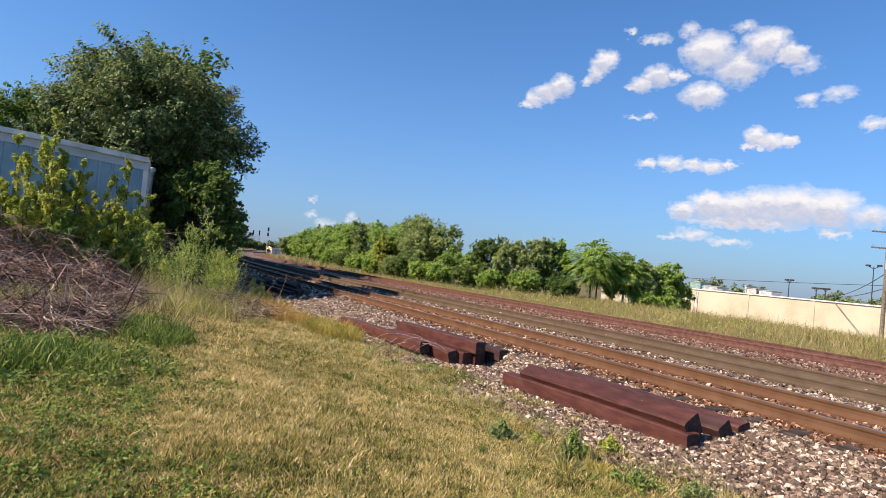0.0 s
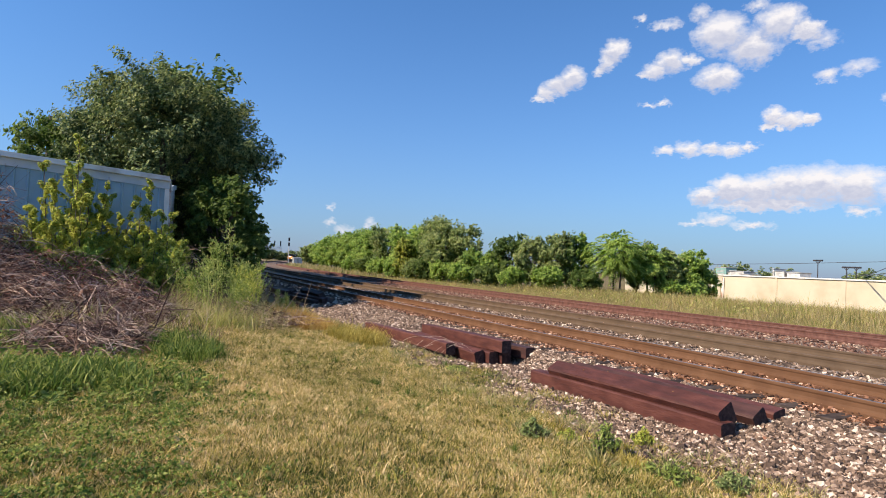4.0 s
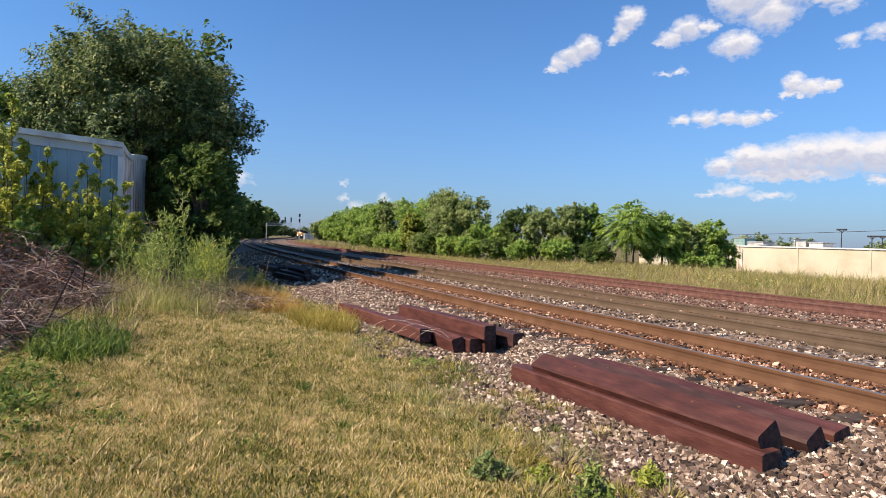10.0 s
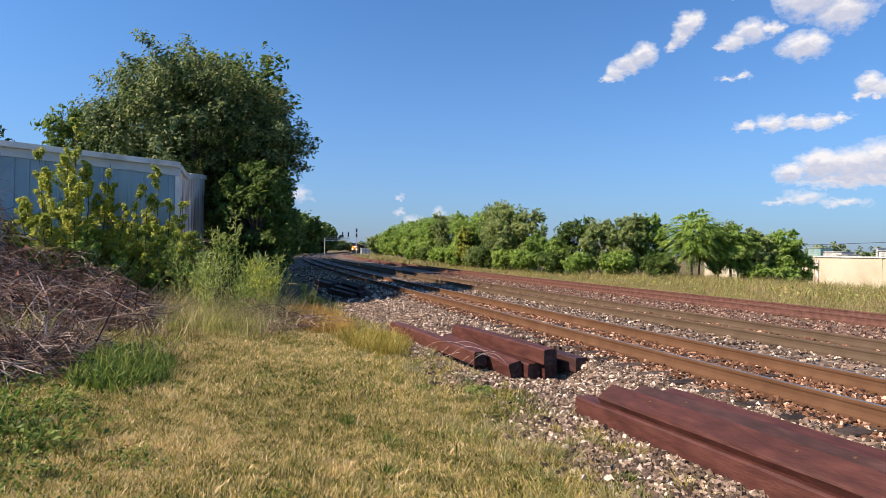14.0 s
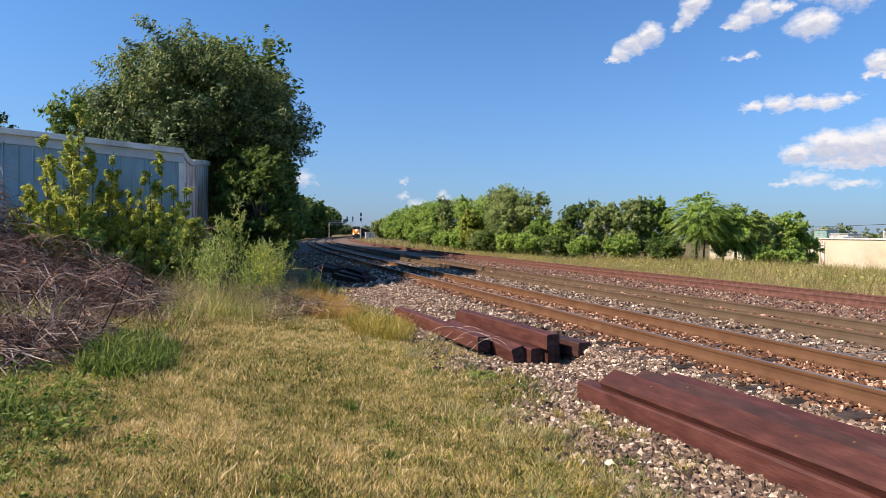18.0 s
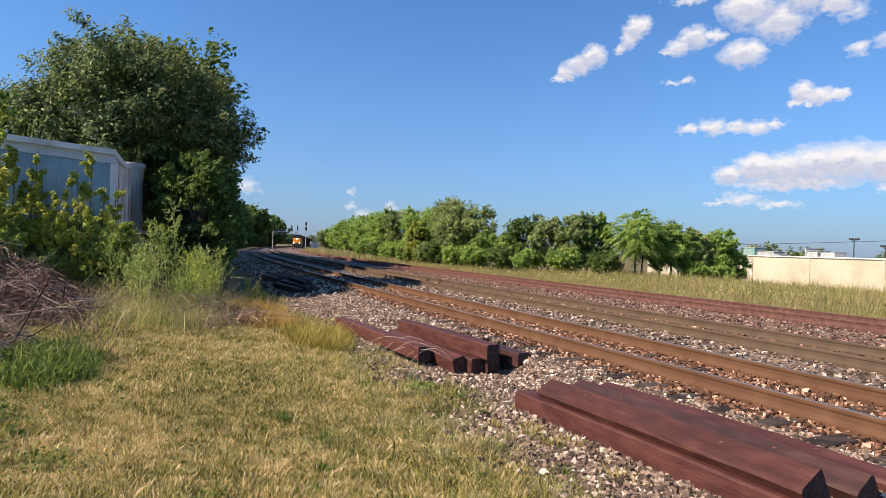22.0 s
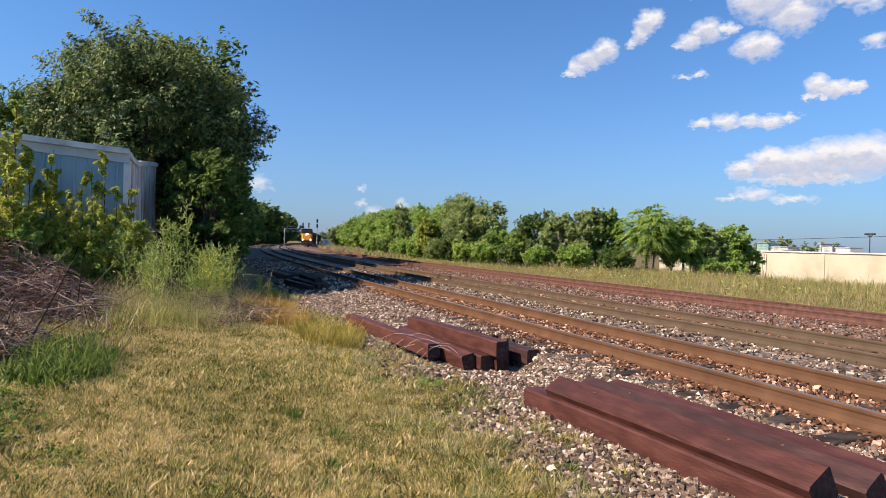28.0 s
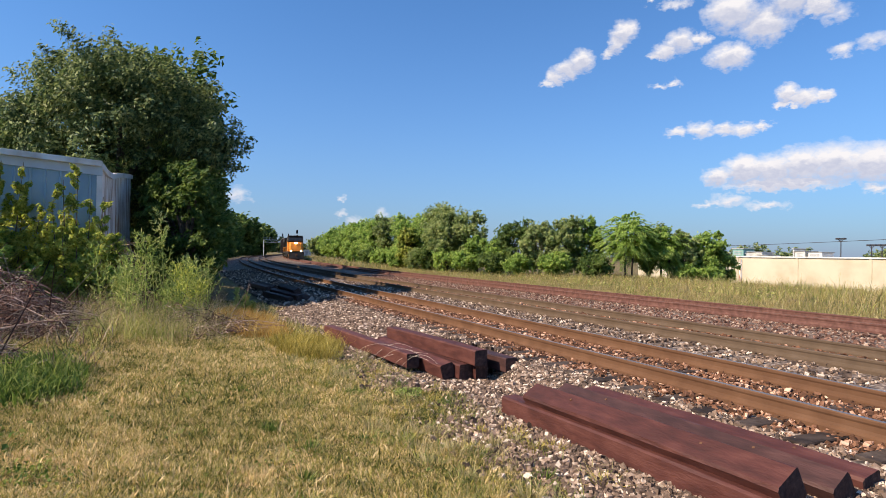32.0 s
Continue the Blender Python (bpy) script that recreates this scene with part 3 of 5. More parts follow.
    ob = mesh_ob(name, v.reshape(-1, 3), f, material)
    return tagged(ob, label, "ballast", kind="stuff")


def edge_fade(s, d, g):
    """Few stones at the grass edge, none on the rails."""
    on = (d > 8.12) & (d < 8.62) & (np.abs(((s + 26) / 0.585 + 0.5) % 1 - 0.5) < 0.26)
    p = np.where(on, 0.05, 1) * np.clip((d - 5.6 - 0.35 * np.sin(s * 0.9) - 0.25 * np.sin(s * 2.3 + 1)) / 0.7, 0.12, 1)
    return g.uniform(0, 1, len(s)) < p


def off_ties(s, d, g):
    return ((d > 8.62) & (d < 10.7)) | ((d > 12.75) & (d < 14.1)) | (np.abs(((s + 26) / 0.585 + 0.5) % 1 - 0.5) > np.where(g.uniform(0, 1, len(s)) < 0.06, 0.0, 0.25))


stones("ballast_stones", 84000, 1.0, 22, 5.3, 8.45, 0.036, 0.015, M_STONE, "loose grey and white crushed stone on the shoulder", 1, edge_fade)
stones("ballast_stones", 30000, -3, 24, 8.35, 11.0, 0.036, 0.03, M_BROWNSTONE, "brown-grey crushed stone between the rails", 2, off_ties)
stones("ballast_stones", 17000, -4, 36, 10.9, 12.7, 0.043, 0.03, M_STONE, "pale crushed stone between two tracks", 3, off_ties)
stones("ballast_stones", 14000, -4, 36, 12.7, 14.7, 0.043, 0.03, M_BROWNSTONE, "brown crushed stone between the middle rails", 6, off_ties)
stones("ballast_stones", 26000, -6, 46, 14.6, 21.6, 0.045, 0.02, M_REDSTONE, "reddish crushed stone by the far track", 4)
stones("ballast_stones", 9000, 22, 60, 6.0, 11.0, 0.075, 0.03, M_STONE, "grey crushed stone in the tree shade", 5)

stones("ballast_stones", 16000, -8, 1.0, 5.6, 8.45, 0.05, 0.015, M_STONE, "loose grey and white crushed stone on the shoulder", 7, edge_fade)

# ---------- lawn ----------


def patch(name, n, s0, s1, d0, d1, hgt, wid, lean, material, label, seed, keep=None, category="grass", single=False):
    g = np.random.default_rng(seed)
    s, d = g.uniform(s0, s1, n), g.uniform(d0, d1, n)
    if keep is not None:
        k = keep(s, d, g)
        s, d = s[k], d[k]
    bd = np.array([bend(a) for a in s])
    base = sd_world(s, d + bd, gz_many(s, d + bd) - (0.002 if single else 0.015))
    h = hgt * np.exp(g.normal(0, 0.3, len(s)))
    w = wid * g.uniform(0.7, 1.4, len(s))
    if single:
        h = h * (0.95 + 1.0 * lumps(s, d, 7.0, 40.0) + 0.7 * lumps(s, d, 1.7, 41.0)).clip(0.5, 2.1)
        az, la = g.uniform(0, 2 * np.pi, len(s)), g.uniform(0, 2 * np.pi, len(s))
        side = np.stack([np.cos(az), np.sin(az), np.zeros(len(s))], axis=1) * (w / 2)[:, None]
        out = lean * g.uniform(0.2, 1.3, len(s)) * h
        tip = base + np.stack([np.cos(la) * out, np.sin(la) * out, h], axis=1)
        v = np.stack([base - side, base + side, tip], axis=1).reshape(-1, 3)
        f = np.arange(3 * len(s)).reshape(-1, 3)
    else:
        v, f = blades(base, h, w, lean * g.uniform(0.2, 1.4, len(s)), g)
    return tagged(mesh_ob(name, v, f, material), label, category, kind="stuff")


def lumps(s, d, k, seed):
    return np.array([noise.noise(Vector((a * k, b * k, seed))) for a, b in zip(s, d)])


def lawn_edge(s):
    return 5.9 + 0.3 * np.sin(s * 0.9) + 0.3 * np.sin(s * 2.3 + 1) + 0.2 * np.sin(s * 5.1)


def lawn_keep(s, d, g):
    return (g.uniform(0, 1, len(s)) < np.clip((lawn_edge(s) - d) / 0.9 + 0.1, 0, 1)) & (lumps(s, d, 2.2, 7.0) > g.uniform(-2.2, -0.5, len(s)))


def green_zone(s, d):
    """Above zero where clover and green grass have taken the lawn."""
    return (1.6 - d) * 0.75 + 0.5 * lumps(s, d, 0.8, 3.0) + 0.5 * lumps(s, d, 2.3, 4.0) - 0.03 * np.maximum(0, s - 10.5)


def clover_keep(s, d, g):
    return green_zone(s, d) + 0.5 * lumps(s, d, 4.5, 6.0) > g.uniform(-0.15, 0.8, len(s))


def sprinkle_keep(s, d, g):
    return lumps(s, d, 1.5, 13.0) > g.uniform(0.2, 0.55, len(s))


def row_keep(s, d, g):
    return green_zone(s, d) + 0.1 - 0.7 * np.maximum(0, 6.4 - s + 0.15 * d) + 0.6 * lumps(s, d, 1.5, 5.0) > g.uniform(-0.1, 0.5, len(s))


def clump_keep(s, d, g):
    return lumps(s, d, 0.75, 14.0) > g.uniform(0.12, 0.4, len(s))


def fringe_keep(s, d, g):
    return lumps(s, d, 1.3, 9.0) > g.uniform(0.05, 0.4, len(s))


def edge_keep(s, d, g):
    return (np.abs(d - lawn_edge(s) + 0.1) < g.uniform(0.1, 0.9, len(s))) & (lumps(s, d, 2.4, 19.0) > g.uniform(-0.25, 0.25, len(s)))


def round_keep(cs, cd, rs, rd):
    return lambda s, d, g: ((s - cs) / rs) ** 2 + ((d - cd) / rd) ** 2 + 0.6 * lumps(s, d, 1.8, 21.0) < g.uniform(0.3, 1.0, len(s))


patch("lawn_grass", 620000, 2.0, 8.5, -1.0, 6.4, 0.033, 0.011, 1.0, M_BLADE, "short dry mown grass, straw gold and olive green", 21, lawn_keep, single=True)
patch("lawn_grass", 60000, -5.0, 2.0, -4.0, 6.4, 0.05, 0.02, 1.0, M_BLADE, "short dry mown grass, straw gold and olive green", 48, lawn_keep, single=True)
patch("lawn_grass", 230000, 8.5, 15, -0.5, 6.5, 0.042, 0.018, 1.0, M_BLADE, "short dry mown grass, straw gold and olive green", 22, lawn_keep, single=True)
patch("lawn_grass", 50000, 15, 24, -0.5, 6.4, 0.08, 0.035, 1.0, M_BLADE, "short dry mown grass, straw gold and olive green", 38, lawn_keep, single=True)


def leafage(name, n, s0, s1, d0, d1, hgt, leaf, material, label, seed, keep):
    """Low broad-leaved plants: small leaves at all tilts in a lumpy layer."""
    g = np.random.default_rng(seed)
    s, d = g.uniform(s0, s1, n), g.uniform(d0, d1, n)
    k = keep(s, d, g)
    s, d = s[k], d[k]
    z = gz_many(s, d) + hgt * g.uniform(0.15, 1.0, len(s)) * (0.55 + 1.2 * lumps(s, d, 3.2, 51.0) + 0.9 * lumps(s, d, 9.0, 52.0)).clip(0.05, 1.5)
    nr = g.normal(0, 0.75, (len(s), 3)) + np.array([-0.25, -0.2, 0.8])
    nr /= np.linalg.norm(nr, axis=1, keepdims=True)
    ln = leaf * g.uniform(0.6, 1.5, len(s))
    v, f = quads(sd_world(s, d, z), ln, ln * 0.6, nr, rng=g)
    return tagged(mesh_ob(name, v, f, material), label, "clover", kind="stuff")


leafage("clover", 130000, 2.2, 8.5, -3.0, 3.0, 0.1, 0.029, M_GREEN, "low green clover and weeds spread in the lawn", 23, clover_keep)
leafage("clover", 22000, 2.2, 11, 1.0, 5.4, 0.06, 0.03, M_GREEN, "small green clover patches in dry grass", 39, sprinkle_keep)
for k, (cs, cd, rs, rd, n) in enumerate(((9.8, 1.3, 1.3, 0.62, 9000), (11.7, -1.4, 1.3, 0.9, 7000), (7.1, -0.5, 0.85, 1.7, 15000), (8.3, -2.6, 1.6, 1.3, 9000))):
    patch("green_grass", n, cs - 1.3 * rs, cs + 1.3 * rs, cd - 1.3 * rd, cd + 1.3 * rd, 0.2, 0.02, 0.9, M_GREEN, "patch of long lush green grass beside cut brush", 240 + k, round_keep(cs, cd, rs, rd))
leafage("green_weeds", 12000, 5.6, 11.6, -4.5, 2.0, 0.2, 0.055, M_GREEN, "leafy green weeds before a brush pile", 46, row_keep)
patch("green_grass", 9000, 10.2, 14, -3.5, 2.4, 0.34, 0.02, 0.8, M_WEED, "clumps of long pale green grass among brush", 35, clump_keep)
patch("dead_stalks", 16000, 9.9, 17.5, -6.5, 1.9, 0.42, 0.009, 1.1, M_DEAD, "dead grey-brown stalks among cut brush", 36, fringe_keep)
patch("dead_stalks", 9000, 9.4, 13.5, -4.5, 1.6, 0.26, 0.008, 1.6, M_STRAW, "bleached dry stalks lying before cut brush", 37, fringe_keep)
patch("edge_tufts", 26000, 2.4, 16, 4.2, 6.5, 0.085, 0.009, 0.9, M_STRAW, "yellowing grass tufts among the first ballast stones", 25, edge_keep)
patch("edge_tufts", 9000, 2.4, 12, 3.6, 6.3, 0.11, 0.009, 0.8, M_WEED, "fresh green tufts at the ballast edge", 42, sprinkle_keep)
patch("tall_dry_grass", 12000, 13.5, 21, 2.6, 5.8, 0.22, 0.012, 0.9, M_STRAW, "straw-coloured dry grass at the end of the lawn", 26, fringe_keep)
patch("rank_grass", 6000, 12.8, 17.8, 1.0, 4.0, 0.34, 0.016, 1.3, M_WEED, "rank yellow-green grass at the foot of tall weeds", 31, round_keep(15.3, 2.2, 2.4, 1.35))
patch("rank_stalks", 4000, 13.2, 18.5, 0.8, 4.4, 0.62, 0.007, 0.9, M_STRAW, "fine bleached stalks among rank grass", 43, round_keep(15.6, 2.4, 2.8, 1.8))
patch("golden_grass", 15000, 14.2, 20.5, 3.3, 6.0, 0.24, 0.014, 0.9, M_GOLD, "orange-golden dry grass by the ballast", 32, round_keep(16.8, 4.6, 3.2, 0.9))
patch("yellow_clump", 12000, 11.4, 14.8, 4.3, 6.2, 0.24, 0.013, 0.8, M_YELGRASS, "rounded yellow-green clump of grass beside discarded ties", 33, round_keep(13.1, 5.3, 1.45, 0.75))
patch("lawn_tufts", 14000, 2.6, 15, 0.2, 5.4, 0.08, 0.015, 1.0, M_BLADE, "longer tufts standing in a mown lawn", 34, fringe_keep)


def tufts(n, s0, s1, d0, d1, hgt, wid, spread, material, label, seed, per=70):
    """Separate rounded tufts: blades that lean out from a common root."""
    g = np.random.default_rng(seed)
    for k in range(n):
        s, d = g.uniform(s0, s1), g.uniform(d0, d1)
        r = spread * g.uniform(0.5, 1.5)
        m = int(per * g.uniform(0.6, 1.4))
        a, q = g.uniform(0, 2 * np.pi, m), np.sqrt(g.uniform(0, 1, m))
        root = np.stack([np.cos(a) * q * r * 0.5, np.sin(a) * q * r * 0.5, np.full(m, -0.01)], axis=1)
        h = hgt * g.uniform(0.5, 1.3, m) * (1.1 - 0.5 * q) * (0.7 + 0.6 * g.random())
        tip = root + np.stack([np.cos(a) * r * q, np.sin(a) * r * q, h], axis=1) + g.normal(0, 0.02, (m, 3))
        b = g.uniform(0, 2 * np.pi, m)
        sd_ = np.stack([np.cos(b), np.sin(b), np.zeros(m)], axis=1) * (wid * g.uniform(0.6, 1.3, m) / 2)[:, None]
        v = np.stack([root - sd_, root + sd_, tip], axis=1).reshape(-1, 3)
        ob = mesh_ob("grass_tuft", v, np.arange(3 * m).reshape(-1, 3), material)
        ob.location = P(s, d, ground_z(s, d))
        tagged(ob, label, "grass tuft", "tufts at the ballast edge")


tufts(64, 3.2, 12.5, 4.6, 6.25, 0.13, 0.014, 0.17, M_STRAW, "straw-yellow grass tuft at the ballast edge", 61)
tufts(54, 3.2, 12.5, 4.6, 6.4, 0.12, 0.014, 0.15, M_YELGRASS, "yellow-green grass tuft at the ballast edge", 62)
tufts(34, 3.0, 12.5, 3.6, 6.1, 0.11, 0.014, 0.14, M_GREEN, "fresh green grass tuft in the lawn", 63)
patch("field_weeds", 80000, -8, 75, 22.0, 30, 0.24, 0.013, 0.7, M_TAWNY, "tawny seeding grass along the far track", 27)
patch("field_weeds", 26000, -8, 75, 23.5, 36, 0.42, 0.02, 0.6, M_STRAW, "pale dry weeds along the far track", 44, fringe_keep)
patch("field_weeds", 34000, -8, 75, 23.6, 36, 0.36, 0.026, 0.7, M_WEED, "green weeds along the far track", 28, clump_keep)
patch("field_weeds", 40000, -10, 48, 31, 58, 0.62, 0.024, 0.6, M_WEED, "tall green and tawny weeds before a pale building", 29, fringe_keep)
patch("field_weeds", 45000, -10, 48, 30, 58, 0.5, 0.022, 0.5, M_TAWNY, "tall tawny weeds before a pale building", 45)
leafage("field_weeds", 16000, 20, 70, 26, 36, 0.7, 0.14, M_WEED, "leafy yellow-green weeds at the foot of a hedgerow", 47, clump_keep)
patch("field_weeds", 14000, 75, 200, 22.5, 30, 0.6, 0.1, 0.5, M_STRAW, "dry weeds by the distant track", 30)

# ---------- loose tie piles ----------


def timber(length, w, h, seed):
    """A used railway tie: slightly bowed, with worn arrises and two bolt holes' wear; long axis x."""
    rnd = random.Random(seed)
    bm = bmesh.new()
    segs = 9
    rings = []
    bv = 0.02
    prof = [(-w / 2 + bv, -h / 2), (w / 2 - bv, -h / 2), (w / 2, -h / 2 + bv), (w / 2, h / 2 - bv), (w / 2 - bv, h / 2), (-w / 2 + bv, h / 2), (-w / 2, h / 2 - bv), (-w / 2, -h / 2 + bv)]
    for k in range(segs + 1):
        x = length * (k / segs - 0.5)
        bow = 0.012 * math.sin(math.pi * k / segs) * rnd.uniform(0.6, 1.2)
        ring = [bm.verts.new((x + rnd.uniform(-0.006, 0.006) * (k in (0, segs)), a + rnd.uniform(-0.005, 0.005), b + bow + rnd.uniform(-0.005, 0.005))) for a, b in prof]
        rings.append(ring)
    for r0, r1 in zip(rings, rings[1:]):
        for j in range(8):
            bm.faces.new((r0[j], r0[(j + 1) % 8], r1[(j + 1) % 8], r1[j]))
    for r, flip in ((rings[0], False), (rings[-1], True)):
        f = bm.faces.new(r if flip else r[::-1])
        f.material_index = 1
    bmesh.ops.recalc_face_normals(bm, faces=bm.faces)
    return bm


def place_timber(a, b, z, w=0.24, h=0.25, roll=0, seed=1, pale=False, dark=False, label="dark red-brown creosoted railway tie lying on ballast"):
    """a, b: (s, d) of its two ends; z: (za, zb) heights of the axis."""
    p, q = P(*a, z[0]), P(*b, z[1])
    x = (q - p).normalized()
    y = Vector((0, 0, 1)).cross(x).normalized()
    m = Matrix((x, y, x.cross(y))).transposed().to_4x4()
    ob = thing("railway_tie", Matrix.Translation((p + q) / 2) @ m @ Matrix.Rotation(radians(roll), 4, "X"), label, "railway tie", "discarded ties")
    L = (q - p).length
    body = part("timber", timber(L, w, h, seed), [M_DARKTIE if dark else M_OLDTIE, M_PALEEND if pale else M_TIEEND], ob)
    rnd = random.Random(seed + 90)
    for k in range(2):
        bm = bmesh.new()
        xx = L * (0.28 if k else -0.28) + rnd.uniform(-0.1, 0.1)
        cyl(bm, (xx, 0.04, h / 2 - 0.02), (xx, 0.04, h / 2 + 0.012), 0.014, seg=6)
        part("spike_stub", bm, M_RUST, ob, "rusty cut spike")
    return ob


# pile by the lawn's edge
place_timber((7.60, 6.65), (4.05, 6.86), (-0.125, -0.125), seed=3)
place_timber((7.22, 6.77), (4.14, 6.96), (0.03, 0.04), w=0.27, h=0.27, roll=30, seed=4, label="red-brown tie lying tilted on top of a pile")
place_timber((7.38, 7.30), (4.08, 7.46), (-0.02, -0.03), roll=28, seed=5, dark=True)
place_timber((7.30, 7.64), (4.10, 7.84), (-0.05, -0.06), roll=10, seed=6)
# second pile
place_timber((14.85, 6.14), (10.72, 6.60), (-0.085, -0.115), seed=7)
place_timber((13.1, 7.06), (9.78, 7.42), (0.045, 0.04), h=0.26, seed=8)
place_timber((13.2, 6.90), (9.99, 7.25), (-0.16, -0.215), seed=9)
place_timber((12.9, 7.19), (9.92, 7.51), (-0.18, -0.215), seed=10)
place_timber((12.8, 6.72), (10.12, 6.98), (-0.14, -0.20), roll=14, seed=12)
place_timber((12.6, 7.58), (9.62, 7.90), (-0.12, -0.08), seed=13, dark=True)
# third pile, in the trees' shade, which is also put into its darker colour
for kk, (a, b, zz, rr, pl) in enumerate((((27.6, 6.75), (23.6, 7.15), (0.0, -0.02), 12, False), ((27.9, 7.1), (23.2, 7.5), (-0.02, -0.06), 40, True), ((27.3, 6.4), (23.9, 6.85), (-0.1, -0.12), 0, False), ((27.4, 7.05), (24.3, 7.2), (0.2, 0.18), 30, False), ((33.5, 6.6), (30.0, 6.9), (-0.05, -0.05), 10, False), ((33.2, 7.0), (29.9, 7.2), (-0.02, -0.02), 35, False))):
    place_timber(a, b, zz, roll=rr, seed=20 + kk, pale=pl, dark=True, label="railway tie coloured darker for the shade of trees")

# ---------- trees ----------


def crown_points(g, n, centre, radii, clumps, clump_r, low):
    """Leaf centres and normals on sprays: lobes fill an ellipsoid, each lobe holds small sprays that point outward."""
    c = g.normal(size=(clumps, 3))
    c /= np.linalg.norm(c, axis=1, keepdims=True)
    c *= (g.uniform(0.3, 1.0, clumps) ** 0.5)[:, None]
    c = c * np.array(radii) * 0.84
    c = c[c[:, 2] > low * radii[2]]
    r = clump_r * g.uniform(0.6, 1.3, len(c))
    m = 11
    u = g.normal(size=(len(c), m, 3))
    u /= np.linalg.norm(u, axis=2, keepdims=True)
    u[:, :, 2] = u[:, :, 2] * 0.8 + 0.15
    tips = c[:, None] + u * r[:, None, None] * g.uniform(0.7, 1.1, (len(c), m, 1))
    k = g.choice(len(c), n, p=r**2 / np.sum(r**2))
    j = g.integers(0, m, n)
    q = g.uniform(0.25, 1.05, n)[:, None]
    dirn = u[k, j]
    off = g.normal(size=(n, 3))
    off /= np.linalg.norm(off, axis=1, keepdims=True)
    spray = g.random(n) < 0.2
    q[spray, 0] = g.uniform(0.9, 1.18, int(spray.sum()))
    pts = c[k] * (1 - q) + tips[k, j] * q + off * (r[k] * g.uniform(0.05, 0.34, n) * np.where(spray, 0.4, 1.0))[:, None]
    nr = dirn * 0.6 + off * 0.4 + g.normal(0, 0.4, (n, 3)) + np.array(SUN) * 0.75
    nr /= np.linalg.norm(nr, axis=1, keepdims=True)
    return pts + np.array(centre), nr, c + np.array(centre)


def make_tree(name, s, d, height, rad, leaves, leaf, material, seed, label, low=-0.75, clumps=60, trunk=0.14, base=0.0, category="tree", group="", clump_r=None, wide=1.0, bare=0.25):
    g = np.random.default_rng(seed)
    z0 = ground_z(s, d) + base
    t = thing(name, Matrix.Translation(P(s, d, z0)), label, category, group)
    ch = height * (1 - bare) / 2
    centre = (0, 0, height - ch)
    pts, nr, cs = crown_points(g, leaves, centre, (rad, rad * wide, ch), clumps, clump_r or rad * 0.34, low)
    grow = height / np.percentile(pts[:, 2], 99.6)
    pts[:, 2] *= grow
    cs = cs * np.array([1, 1, grow])
    keep = pts[:, 2] > 0.05
    pts, nr = pts[keep], nr[keep]
    ln = leaf * g.uniform(0.7, 1.5, len(pts))
    v, f = quads(pts, ln, ln * g.uniform(0.4, 0.62, len(pts)), nr, rng=g)
    mesh_ob("crown", v, f, material, t)
    top = Vector((g.uniform(-0.3, 0.3), g.uniform(-0.3, 0.3), height * 0.62))
    tv = [tube([(0, 0, -0.1), (0.03, 0.02, height * 0.25), top * 0.8, top], [trunk * 1.25, trunk, trunk * 0.7, trunk * 0.35], 8)]
    mesh_ob("trunk", *merge(tv), M_BARK, t, smooth=True)
    lv = []
    for k in g.choice(len(cs), min(14, len(cs)), replace=False):
        e = Vector(cs[k])
        a = Vector((0, 0, height * g.uniform(0.15, 0.45)))
        mid = a.lerp(e, 0.5) + Vector((0, 0, 0.15 * rad))
        lv.append(tube([a, mid, e], [trunk * 0.5, trunk * 0.3, trunk * 0.1], 5))
    mesh_ob("limb_mass", *merge(lv), M_BARK, t)["kind"] = "stuff"
    return t


make_tree("large_tree", 29.0, 0.7, 9.6, 5.0, 120000, 0.15, M_ELM, 101, "large dark green elm with a broad full crown behind a shed", clumps=170, trunk=0.3, clump_r=1.15, bare=0.04, low=-0.95)
make_tree("tree", 38, 1.0, 7.5, 3.6, 9000, 0.22, M_LEAF_DARK, 102, "dark shaded tree beside the tracks", clumps=60, bare=0.05, low=-0.95)
for k, (s, d, h, r) in enumerate(((23.8, 3.2, 4.8, 1.5), (26.4, 3.2, 5.2, 1.6), (29.6, 3.0, 6.4, 2.2), (36.5, 2.8, 7.0, 2.5), (42.0, 2.7, 8.0, 3.0), (49.5, 2.8, 8.8, 3.2), (58, 2.8, 9.2, 3.5), (71, 3.2, 9.4, 3.6), (85, 3.2, 9.6, 4.0))):
    make_tree("tree", s, d + bend(s), h, r, 9000, 0.13 + 0.002 * s, M_LEAF_DARK, 180 + k, "dark shaded tree overhanging the track side", clumps=46, group="trees beside the tracks", bare=0.02, low=-1.0)
make_tree("tree", 33.0, 2.6, 6.0, 2.4, 7000, 0.2, M_LEAF_DARK, 103, "dark shaded tree beside the tracks", clumps=40, bare=0.03, low=-0.97)
make_tree("tree", 57.5, -18.8, 13.6, 3.6, 6500, 0.36, M_ELM, 104, "tall airy green tree far behind a shed", clumps=60, clump_r=1.0, bare=0.3)
make_tree("tree", 30.0, -3.6, 7.2, 2.0, 8000, 0.17, M_LEAF_DARK, 105, "green tree standing behind a shed", clumps=30)
